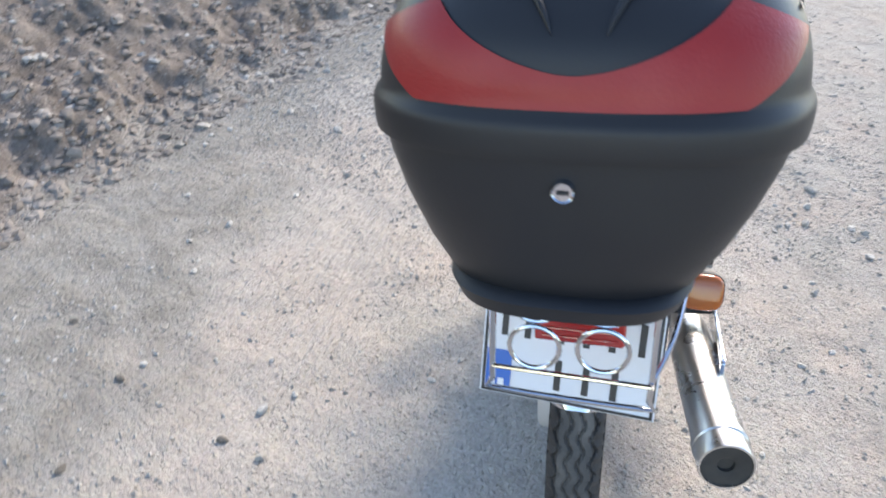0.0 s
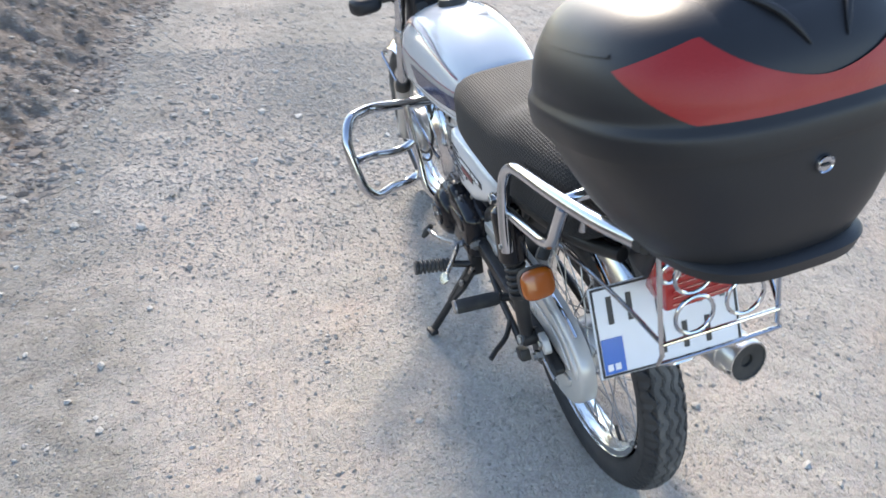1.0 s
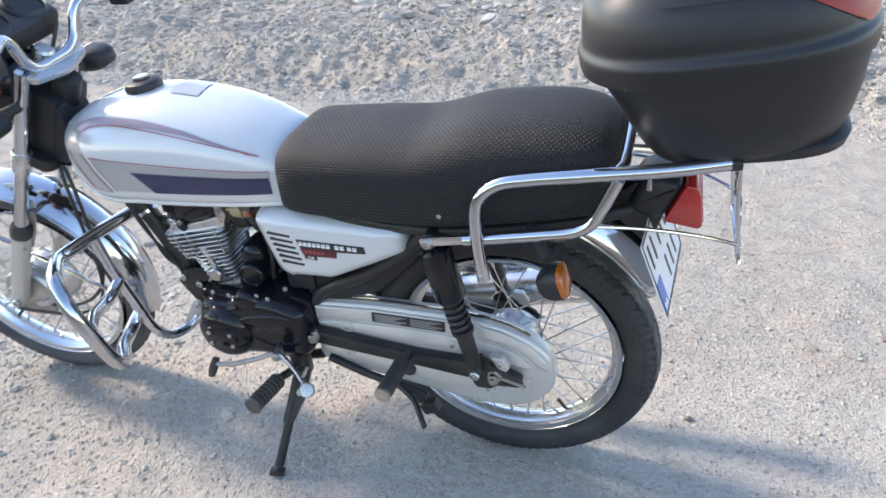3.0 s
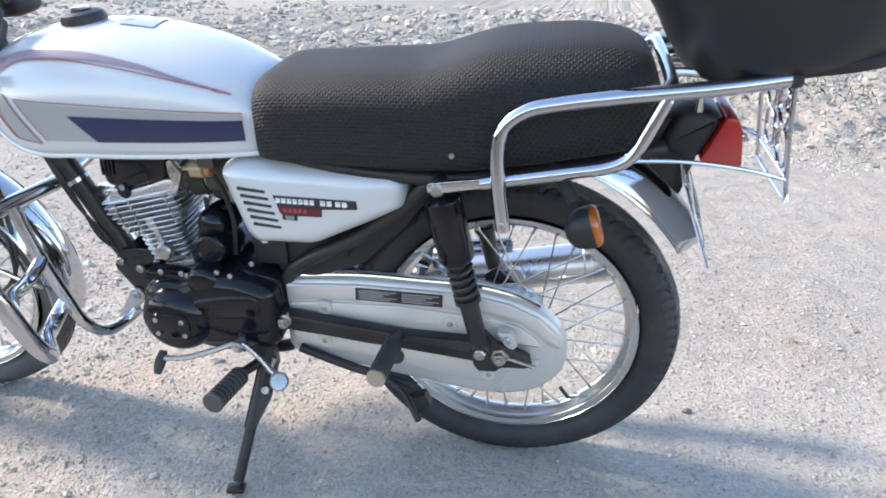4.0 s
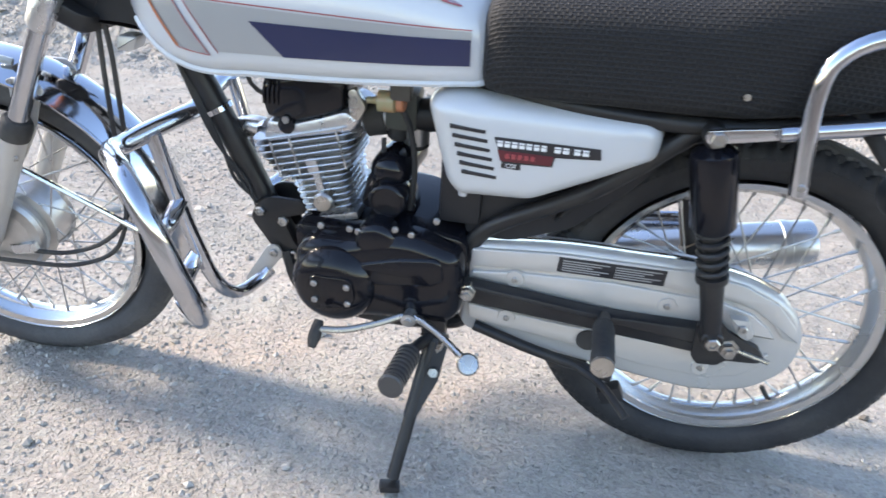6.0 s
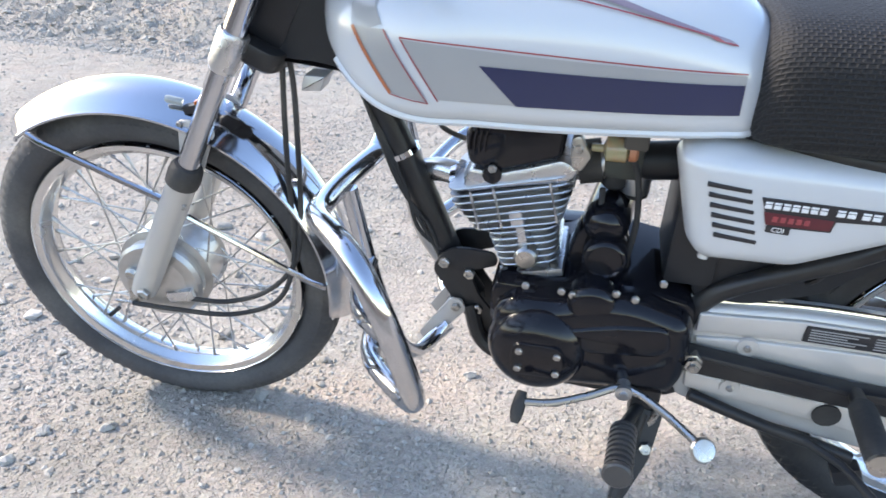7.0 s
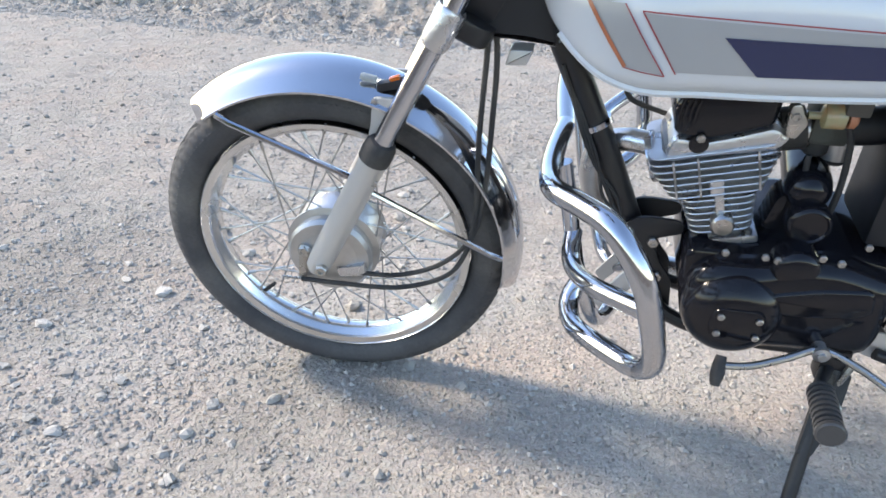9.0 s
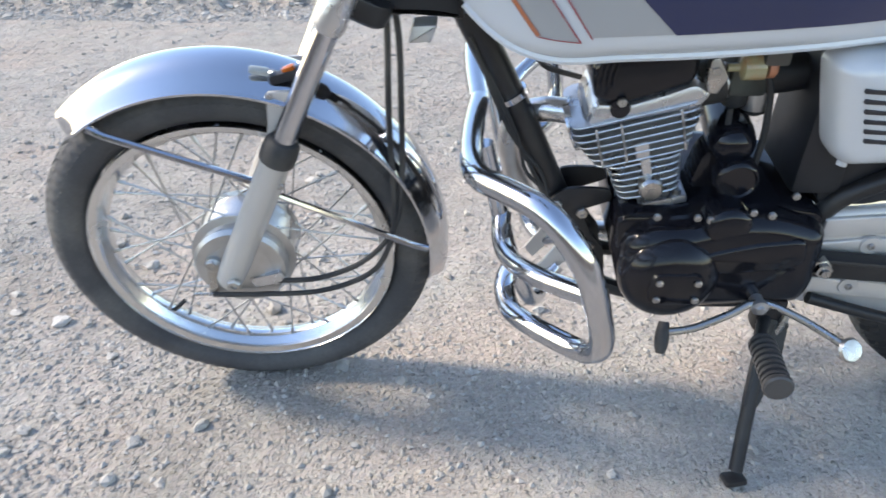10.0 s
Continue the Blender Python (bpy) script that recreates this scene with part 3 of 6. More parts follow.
def build_grass():
    rs = np.random.RandomState(31)
    verts, faces = [], []
    for cx, cy, rad, count in ((2.2, 3.1, 0.7, 2600), (3.2, 3.0, 0.8, 2600), (2.6, 3.6, 0.9, 2200), (4.4, 3.0, 0.9, 1500), (1.6, 3.9, 0.7, 900), (-1.6, -4.3, 0.8, 260), (-0.6, -4.0, 0.6, 160), (1.8, -4.3, 0.7, 160)):
        a, d = rs.rand(count) * 6.283, rad * np.sqrt(rs.rand(count))
        gx, gy = cx + d * np.cos(a), cy + d * np.sin(a)
        for x, y, z in zip(gx, gy, height(gx, gy)):
            h, w, t = rs.uniform(0.02, 0.075), rs.uniform(0.0015, 0.004), rs.rand() * 6.283
            lx, ly = rs.normal(0, 0.03, 2)
            k = len(verts)
            verts += [(x - w * math.cos(t), y - w * math.sin(t), z - 0.005), (x + w * math.cos(t), y + w * math.sin(t), z - 0.005), (x + 0.4 * lx + 0.6 * w * math.cos(t), y + 0.4 * ly + 0.6 * w * math.sin(t), z + 0.6 * h), (x + lx, y + ly, z + h)]
            faces += [(k, k + 1, k + 2), (k, k + 2, k + 3)]
    me = bpy.data.meshes.new("grass")
    me.from_pydata(verts, [], faces)
    me.materials.append(GRASS)
    tagged(new("grass", me), "sparse green weeds growing on the banks", "grass", kind="stuff")


ground = build_ground()
build_gravel()
build_grass()


# ---- motorcycle ----
LEAN, HEAD = radians(9.0), radians(2.8)
BIKE = Matrix.Translation((-0.038, -0.081, 0.0)) @ Matrix.Rotation(HEAD, 4, "Z") @ Matrix.Rotation(-LEAN, 4, "X")
bike = new("motorcycle")
bike.matrix_basis = BIKE
tagged(bike, "white and chrome light motorcycle leaning on its side stand on gravel", "motorcycle")
STEER = Matrix.Translation((1.064, 0, 0.639)) @ Matrix.Rotation(radians(5.0), 4, Vector((-0.457, 0, 0.889))) @ Matrix.Translation((-1.064, 0, -0.639))

HEX = B()
lathe(HEX, [(0.0, -0.1), (1.0, -0.1), (1.0, 0.55), (0.84, 0.70), (0.52, 0.70), (0.46, 0.40), (0.0, 0.38)], n=6)
HEXM = bpy.data.meshes.new("bolt")
HEX.to_mesh(HEXM)
HEX.free()
HEXM.materials.append(STEEL)


def bolt(parent, u, v, w, r=0.0055, axis=(0, 1, 0), m=None):
    """A hexagon bolt head that looks along axis."""
    q = Vector((0, 1, 0)).rotation_difference(Vector(axis)).to_matrix().to_4x4()
    return under("bolt", HEXM, parent, "", (m or Matrix()) @ Matrix.Translation((u, v, w)) @ q @ Matrix.Diagonal((r, r, r, 1)))


def tyre_mesh(R, flange, hw, waves, amp, rows, cut):
    """A road tyre with zigzag grooves cut into its crown."""
    bm = B()
    rc = flange + 0.48 * (R - flange)
    phis = list(np.radians(np.linspace(-62, 8, 8))) + list(np.radians(np.linspace(11, 169, 66))) + list(np.radians(np.linspace(172, 242, 8)))
    n = waves * 8
    rings = []
    for k in range(n):
        a = 2 * math.pi * k / n
        tri = 2 * abs((k * waves / n) % 1.0 - 0.5) - 0.5
        ring = []
        for p in phis:
            c, s = math.cos(p), math.sin(p)
            v = hw * c
            r = rc + (R - rc) * math.copysign(abs(s) ** 0.9, s) if s > 0 else rc + (rc - flange) * s * 1.05
            if s > 0.2:
                for g in rows:
                    if abs(v - g * hw - amp * tri * 2) < 0.0021:
                        r -= 0.0045
                if 0.66 * hw < abs(v) < 0.975 * hw and (k // 2) % 2 == 0:
                    r -= cut
                    v *= 1 - 4.5 * cut
            ring.append(bm.verts.new((r * math.cos(a), v, r * math.sin(a))))
        rings.append(ring)
    for a, b in zip(rings, rings[1:] + rings[:1]):
        for i in range(len(phis) - 1):
            f = bm.faces.new((a[i], a[i + 1], b[i + 1], b[i]))
            f.material_index = 1 if radians(54) < phis[i] < radians(126) else 0
    return bm


def wheel(name, at, m, R, flange, hw, waves, amp, rows, hub_r, label):
    """A spoked wheel: hub with tyre, rim, spokes, valve."""
    bm = B()
    prof = [(0.0, -0.062), (0.018, -0.062), (0.02, -0.05), (hub_r * 0.72, -0.047), (hub_r, -0.04), (hub_r * 1.04, -0.034), (hub_r * 0.96, -0.03), (hub_r * 0.94, 0.02), (hub_r * 1.04, 0.024), (hub_r * 1.04, 0.03), (hub_r * 0.9, 0.034), (hub_r * 0.86, 0.044), (hub_r * 0.6, 0.05), (0.022, 0.052), (0.018, 0.064), (0.0, 0.064)]
    lathe(bm, prof, n=40)
    hub = part(name, bm, HUBALLOY, bike, label, m @ Matrix.Translation(at))
    part("tyre", tyre_mesh(R, flange, hw, waves, amp, rows, 0.0026 if name == "front_wheel" else 0.0038), (DUSTYTYRE if name == "front_wheel" else TYRERUBBER, TREAD), hub, "dusty black rubber tyre with zigzag tread", sharp=32)
    f = flange
    rim = [(f + 0.001, 0.0305), (f + 0.001, 0.0275), (f - 0.010, 0.0245), (f - 0.0135, 0.016), (f - 0.0215, 0.010), (f - 0.024, 0.0)]
    back = [(f - 0.0195, 0.0), (f - 0.017, 0.0075), (f - 0.0095, 0.014), (f - 0.006, 0.0215), (f - 0.0005, 0.0255)]
    prof = rim + [(r, -v) for r, v in rim[-2::-1]] + [(r, -v) for r, v in back[:0:-1]] + back
    part("rim", lathe(B(), prof, n=96, closed=True), RIMALLOY, hub, "polished silver wheel rim", sharp=50)
    for sv, lead in ((1, 1), (1, -1), (-1, 1), (-1, -1)):
        bm = B()
        off = lead * radians(44)
        p0 = Vector((hub_r * math.cos(off), sv * 0.027, hub_r * math.sin(off)))
        p1 = Vector((f - 0.019, sv * 0.006, 0.0))
        tube(bm, [p0, p1], 0.00155, n=6, smooth=False)
        d = (p1 - p0).normalized()
        tube(bm, [p1 - d * 0.016, p1 + d * 0.002], 0.0030, n=6, smooth=False)
        base = part("spoke", bm, SPOKE, hub)
        shift = {(1, 1): 0, (1, -1): 20, (-1, 1): 10, (-1, -1): 30}[(sv, lead)]
        base.matrix_basis = Matrix.Rotation(radians(shift), 4, "Y")
        for k in range(1, 9):
            under("spoke", base.data, hub, "", Matrix.Rotation(radians(shift + 40 * k), 4, "Y"))
    a = radians(-42.5 if name == "front_wheel" else -125)
    d = Vector((math.cos(a), 0, math.sin(a)))
    part("valve", tube(B(), [d * (f - 0.022), d * (f - 0.052)], 0.004, n=8, smooth=False), RUBBER, hub, "black rubber valve stem")
    return hub


front = wheel("front_wheel", (1.260, -0.003, 0.308), STEER, 0.301, 0.235, 0.0365, 46, 0.0045, (-0.42, 0.0, 0.42), 0.078, "front spoked wheel with a drum brake hub")
rear = wheel("rear_wheel", (0.004, 0, 0.327), Matrix(), 0.311, 0.236, 0.043, 44, 0.0055, (-0.62, -0.21, 0.21, 0.62), 0.062, "rear spoked wheel with a drum brake hub")


# front fork
def leg(w, off=0.0, v=0.0):
    return Vector((1.103 - 0.513 * (w - 0.639) + off, v, w))


AX = Vector((-0.457, 0, 0.889))
for sv in (1, -1):
    v = 0.079 * sv
    bm = turned(lathe(B(), [(0.0, -0.022), (0.013, -0.022), (0.020, -0.012), (0.0215, 0.01), (0.0215, 0.225), (0.0235, 0.23), (0.0235, 0.24), (0.0, 0.24)], leg(0.318, 0, v), AX, 24), STEER)
    slider = part("fork_slider", bm, SILVER, bike, "silver painted fork slider")
    part("dust_seal", turned(lathe(B(), [(0.016, -0.016), (0.0242, -0.016), (0.0248, 0.0), (0.0232, 0.012), (0.0195, 0.018), (0.016, 0.019)], leg(0.535, 0, v), AX, 24), STEER), RUBBER, slider, "black rubber dust seal")
    part("fork_tube", turned(lathe(B(), [(0.0155, 0.0), (0.0155, 0.44), (0.0, 0.44)], leg(0.535, 0, v), AX, 24), STEER), CHROME, bike, "chromed fork tube")
    part("fork_clamp", turned(lathe(B(), [(0.015, -0.032), (0.0185, -0.032), (0.0205, -0.024), (0.0205, 0.02), (0.0185, 0.024), (0.015, 0.024)], leg(0.727, 0, v), AX, 24), STEER), ALLOY, bike, "silver lower fork clamp")
    bolt(slider, 1.262 - 0.002, v + sv * 0.0215, 0.318, 0.011, (0, sv, 0), STEER)
    bolt(slider, *leg(0.487, -0.018, v + sv * 0.012), 0.006, (0, sv, 0), STEER)
bm = B()
prism(bm, [(-0.02, -0.087), (0.02, -0.087), (0.028, 0.0), (0.02, 0.087), (-0.02, 0.087), (-0.04, 0.0)], 0, 0.016, 0.004, 0.02, both=True)
yoke = Matrix.Translation(leg(0.905, -0.012)) @ Matrix.Rotation(radians(-27), 4, "Y") @ Matrix.Rotation(radians(90), 4, "X")
part("top_yoke", turned(bm, STEER @ yoke), ALLOY, bike, "cast alloy top fork yoke")
bm = prism(B(), [(-0.06, -0.08), (0.012, -0.08), (0.02, 0.0), (0.012, 0.08), (-0.06, 0.08), (-0.075, 0.0)], 0, 0.03, 0.004, 0.02, both=True)
part("bottom_yoke", turned(bm, STEER @ Matrix.Translation(leg(0.717, 0.0)) @ Matrix.Rotation(radians(-27), 4, "Y") @ Matrix.Rotation(radians(90), 4, "X")), BLACK, bike)
part("steering_head", lathe(B(), [(0.0, 0.0), (0.03, 0.0), (0.03, 0.19), (0.0, 0.19)], leg(0.715, -0.045), AX, 24), BLACK, bike)
bm = brick(B(), (0.075, 0.115, 0.15), Matrix.Translation(leg(0.80, -0.022)) @ Matrix.Rotation(radians(-27), 4, "Y"), 0.012)
part("fork_shroud", turned(bm, STEER), PLASTIC, bike, "black plastic cover round the steering head")


# front mudguard: a chromed arc over the wheel
def guard_arc(bm, centre, R, a0, a1, hw, depth, lip=0.004, n=64, m=7, power=2.4):
    rows = []
    for i in range(n + 1):
        a = radians(a0 + (a1 - a0) * i / n)
        end = min(1.0, i / 2.5, (n - i) / 2.5) * 0.35 + 0.65
        row = []
        for j in range(-m, m + 1):
            t = j / m
            drop = depth * abs(t) ** power
            r = R - drop
            row.append((r * math.cos(a), hw * end * t * (1.06 if abs(j) == m else 1.0), r * math.sin(a)))
        rows.append(row)
    top = [[bm.verts.new(Vector(centre) + Vector(q)) for q in row] for row in rows]
    low = [[bm.verts.new(Vector(centre) + Vector(q) * 1.0 - Vector((q[0], 0, q[2])).normalized() * 0.0025) for q in row] for row in rows]
    for i in range(n):
        for j in range(2 * m):
            bm.faces.new((top[i][j], top[i][j + 1], top[i + 1][j + 1], top[i + 1][j]))
            bm.faces.new((low[i][j], low[i + 1][j], low[i + 1][j + 1], low[i][j + 1]))
        for j, k in ((0, 1), (2 * m, -1)):
            q = (top[i][j], top[i + 1][j], low[i + 1][j], low[i][j])
            bm.faces.new(q[::k])
    for i in (0, n):
        for j in range(2 * m):
            q = (top[i][j], low[i][j], low[i][j + 1], top[i][j + 1])
            bm.faces.new(q)
    for s in (1, -1):
        edge = [Vector(centre) + Vector(r[m + s * m]) for r in rows]
        tube(bm, edge, lip * 0.8, n=6, smooth=False)
    return bm


FC = (1.259, -0.002, 0.317)
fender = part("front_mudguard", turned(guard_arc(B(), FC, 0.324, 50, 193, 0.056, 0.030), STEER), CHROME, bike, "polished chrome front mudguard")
for sv in (1, -1):
    for a, w1, o1 in ((60, 0.480, 0.018), (176, 0.455, -0.024)):
        p = Vector(FC) + 0.290 * Vector((math.cos(radians(a)), 0, math.sin(radians(a))))
        q = leg(w1, o1, 0.07 * sv)
        part("stay", turned(tube(B(), [(p.x, 0.061 * sv, p.z), (p.x * 0.9 + q.x * 0.1, 0.066 * sv, p.z * 0.9 + q.z * 0.1), q], 0.0052, n=8, smooth=False), STEER), CHROME, fender, "chrome mudguard stay")
    part("bracket", turned(prism(B(), [(1.166, 0.606), (1.172, 0.560), (1.186, 0.510), (1.204, 0.472), (1.180, 0.462), (1.148, 0.512), (1.128, 0.560), (1.114, 0.590), (1.128, 0.606)], 0.048 * sv, 0.053 * sv, 0.001, 0.006), STEER), SILVER, fender, "pale mudguard bracket behind the fork")
    bolt(fender, 1.122, 0.053 * sv, 0.594, 0.005, (0, sv, 0), STEER)
    bolt(fender, 1.163, 0.053 * sv, 0.601, 0.005, (0, sv, 0), STEER)
bm = lathe(B(), [(0.0, 0.0), (0.006, 0.0), (0.006, 0.02), (0.004, 0.024), (0.0, 0.024)], (1.162, 0.035, 0.6255), (0.93, 0.2, 0.30), 12)
part("side_marker", turned(bm, STEER), GLASS, fender, "small clear reflector stud")
part("marker_body", turned(brick(B(), (0.044, 0.016, 0.014), Matrix.Translation((1.140, 0.034, 0.620)) @ Matrix.Rotation(radians(14), 4, "Y"), 0.005), STEER), PLASTIC, fender, "black marker lamp body")
bm = brick(B(), (0.018, 0.011, 0.008), Matrix.Translation((1.135, 0.035, 0.6295)) @ Matrix.Rotation(radians(20), 4, "Y"), 0.004)
part("marker_base", turned(bm, STEER), AMBER, fender, "amber marker base")
# brake plate, arm and cables at the front hub
bm = lathe(B(), [(0.0, 0.0), (0.071, 0.0), (0.072, 0.005), (0.067, 0.011), (0.05, 0.014), (0.032, 0.019), (0.0, 0.02)], (1.260, 0.042, 0.308), (0, 1, 0), 40)
part("brake_plate", turned(bm, STEER), HUBALLOY, bike, "silver drum brake plate")
part("brake_plate_rim", turned(lathe(B(), [(0.063, 0.011), (0.072, 0.004), (0.0735, 0.008), (0.068, 0.0145), (0.064, 0.0145)], (1.260, 0.042, 0.308), (0, 1, 0), 44), STEER), HUBALLOY, bike)
part("cam_boss", turned(lathe(B(), [(0.0, 0.01), (0.014, 0.01), (0.014, 0.022), (0.009, 0.026), (0.0, 0.026)], (1.298, 0.042, 0.322), (0, 1, 0), 18), STEER), STEEL, bike)
bm = prism(B(), [(1.292, 0.335), (1.308, 0.33), (1.318, 0.262), (1.306, 0.258)], 0.056, 0.063, 0.001, 0.005)
part("brake_arm", turned(bm, STEER), STEEL, bike)
bolt(bike, 1.300, 0.062, 0.325, 0.010, (0, 1, 0), STEER)
bm = brick(B(), (0.05, 0.016, 0.022), Matrix.Translation((1.222, 0.058, 0.287)) @ Matrix.Rotation(radians(12), 4, "Y"), 0.004)
part("speedometer_drive", turned(bm, STEER), ALLOY, bike)
CABLES = (
    ("speedometer_cable", [(1.206, 0.062, 0.284), (1.14, 0.066, 0.290), (1.07, 0.064, 0.318), (1.02, 0.058, 0.372), (1.002, 0.052, 0.45), (0.994, 0.048, 0.58), (0.992, 0.046, 0.69), (1.01, 0.04, 0.80), (1.03, 0.03, 0.93)]),
    ("brake_cable", [(1.312, 0.064, 0.262), (1.24, 0.068, 0.262), (1.14, 0.068, 0.264), (1.06, 0.066, 0.296), (1.026, 0.062, 0.350), (1.014, 0.056, 0.42), (1.012, 0.05, 0.55), (1.004, 0.046, 0.69), (1.0, 0.02, 0.82), (0.98, -0.08, 0.96)]),
)
CABLES += (
    ("clutch_cable", [leg(0.985, 0.018, 0.185), leg(1.01, 0.06, 0.14), leg(1.05, 0.10, 0.08), leg(1.03, 0.12, 0.03), leg(0.93, 0.07, 0.045), leg(0.82, -0.01, 0.04), (0.985, 0.03, 0.73)]),
    ("throttle_cable", [leg(0.985, 0.018, -0.185), leg(1.03, 0.05, -0.16), leg(1.075, 0.09, -0.09), leg(1.04, 0.12, -0.03), leg(0.93, 0.06, -0.03), leg(0.80, -0.03, -0.02)]),
)
for name, line in CABLES:
    part(name, turned(tube(B(), line, 0.0042, n=8), STEER), RUBBER, bike, "black sheathed control cable")
part("cable_end", turned(tube(B(), [(1.345, 0.062, 0.262), (1.24, 0.067, 0.262)], 0.0024, n=8, smooth=False), STEER), STEEL, bike)

# handlebar, controls, lamp and gauges
def oval(x, hv, hw, n=28):
    """A rounded cross-section at x along a lamp."""
    ring = []
    for k in range(n):
        c, q = math.cos(2 * math.pi * k / n), math.sin(2 * math.pi * k / n)
        d = (abs(c) ** 3.6 + abs(q) ** 3.6) ** (-1 / 3.6)
        ring.append((x, hv * c * d, hw * q * d))
    return ring


def signal_lamp(parent, m, hv, hw):
    """A bullet-shaped turn signal whose lens looks along -x of m."""
    part("housing", turned(loft(B(), [oval(x, hv * a, hw * a) for x, a in ((0.056, 0.26), (0.052, 0.52), (0.042, 0.78), (0.026, 0.95), (0.002, 1.0))]), m), PLASTIC, parent, "black plastic bullet-shaped lamp housing", sharp=60)
    part("lens", turned(loft(B(), [oval(x, hv * a, hw * a) for x, a in ((0.002, 0.96), (-0.005, 0.95), (-0.0095, 0.85), (-0.0118, 0.66), (-0.0125, 0.3))]), m), AMBER, parent, "amber lens", sharp=60)


for sv in (1, -1):
    bm = tube(B(), [leg(0.92, -0.012, 0.0), leg(0.921, -0.012, 0.045 * sv), leg(0.94, -0.006, 0.075 * sv), leg(0.985, 0.012, 0.098 * sv), leg(1.004, 0.012, 0.122 * sv), leg(1.002, -0.01, 0.17 * sv), leg(0.986, -0.045, 0.25 * sv), leg(0.965, -0.08, 0.345 * sv)], 0.0112, n=14)
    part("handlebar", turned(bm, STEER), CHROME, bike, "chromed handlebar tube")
    p, q = leg(0.988, -0.04, 0.24 * sv), leg(0.964, -0.082, 0.352 * sv)
    part("grip", turned(tube(B(), [p, p.lerp(q, 0.04), p.lerp(q, 0.5), p.lerp(q, 0.96), q], lambda s: 0.0195 if 0.03 < s < 0.97 else 0.022, n=16), STEER), GRIPRUBBER, bike, "black rubber handlebar grip")
    m = Matrix.Translation(leg(0.992, -0.026, 0.21 * sv))
    part("switch_housing", turned(brick(B(), (0.045, 0.045, 0.05), m, 0.008), STEER), PLASTIC, bike, "black plastic switch housing")
    a, b = leg(0.985, 0.02, 0.19 * sv), leg(0.944, -0.035, 0.35 * sv)
    lev = part("lever", turned(tube(B(), [a, leg(0.978, 0.028, 0.235 * sv), leg(0.965, 0.006, 0.295 * sv), b], 0.0062, n=8), STEER), GLOSSBLACK if sv > 0 else ALLOY, bike, "slim control lever with a ball end")
    bm = B()
    bmesh.ops.create_uvsphere(bm, u_segments=12, v_segments=8, radius=0.0098, matrix=Matrix.Translation(b))
    part("ball_end", turned(bm, STEER), GLOSSBLACK if sv > 0 else ALLOY, lev)
    # front turn signals on stalks from the fork
    s0, s1 = leg(0.855, 0.0, 0.085 * sv), leg(0.855, 0.012, 0.135 * sv)
    sig = part("front_turn_signal", turned(tube(B(), [s0, s1], 0.011, n=12, smooth=False), STEER), RUBBER, bike, "front turn signal on a black stalk")
    signal_lamp(sig, STEER @ Matrix.Translation(leg(0.855, 0.018, 0.178 * sv)) @ Matrix.Rotation(radians(180), 4, "Z"), 0.045, 0.026)
HL = leg(0.875, 0.105)
lamp = part("headlamp", turned(lathe(B(), [(0.0, -0.095), (0.045, -0.085), (0.078, -0.05), (0.09, 0.0), (0.092, 0.02), (0.0, 0.02)], HL, (0.98, 0, -0.12), 36), STEER), GLOSSBLACK, bike, "round headlamp in a black shell")
part("ring", turned(lathe(B(), [(0.084, 0.016), (0.095, 0.016), (0.097, 0.028), (0.09, 0.036), (0.084, 0.032)], HL, (0.98, 0, -0.12), 36), STEER), CHROME, lamp, "chrome headlamp ring")
part("lamp_glass", turned(lathe(B(), [(0.0, 0.046), (0.05, 0.042), (0.085, 0.03), (0.085, 0.02), (0.0, 0.02)], HL, (0.98, 0, -0.12), 36), STEER), GLASS, lamp, "clear headlamp glass")
bm = brick(B(), (0.10, 0.215, 0.06), Matrix.Translation(leg(0.985, 0.105)) @ Matrix.Rotation(radians(-24), 4, "Y"), 0.018, 3)
part("cluster_housing", turned(bm, STEER), PLASTIC, bike, "black plastic instrument cluster")
for v in (0.055, -0.055):
    at = leg(1.008, 0.105, v)
    g = part("gauge", turned(lathe(B(), [(0.0, -0.05), (0.034, -0.048), (0.042, -0.03), (0.045, 0.0), (0.045, 0.008), (0.04, 0.012), (0.038, 0.004), (0.0, 0.004)], at, (-0.55, 0, 0.83), 32), STEER), PLASTIC, bike, "round instrument in a black pod")
    part("dial_glass", turned(lathe(B(), [(0.0, 0.006), (0.038, 0.006), (0.038, 0.0085), (0.0, 0.0085)], at, (-0.55, 0, 0.83), 32), STEER), GLOSSBLACK, g, "dark instrument face")
part("ignition_switch", turned(lathe(B(), [(0.0, 0.0), (0.021, 0.0), (0.021, 0.028), (0.017, 0.033), (0.0, 0.033)], leg(0.915, 0.012), AX, 20), STEER), STEEL, bike)
part("horn", prism(B(), [(0.977, 0.661), (0.971, 0.684), (0.939, 0.685), (0.948, 0.663)], 0.012, 0.046, 0.003, 0.004, both=True), SILVER, bike, "small pale horn below the steering head")
part("wiring_cover", prism(B(), [(1.036, 0.718), (1.04, 0.701), (1.003, 0.697), (0.958, 0.699), (0.932, 0.696), (0.906, 0.690), (0.913, 0.722), (0.927, 0.762), (0.935, 0.84), (0.99, 0.86), (1.02, 0.78)], -0.04, 0.052, 0.008, 0.01, both=True), PLASTIC, bike, "black cover over the wiring at the steering head")
for k, (dv, du) in enumerate(((0.03, 0.0), (0.02, 0.012), (0.04, -0.008))):
    part("wiring", tube(B(), [(1.01 + du, dv, 0.90), (0.99 + du, dv + 0.012, 0.83), (0.975 + du, dv + 0.004, 0.76), (0.94, dv * 0.6, 0.715), (0.88, 0.02, 0.705)], 0.0045, n=8), RUBBER, bike)


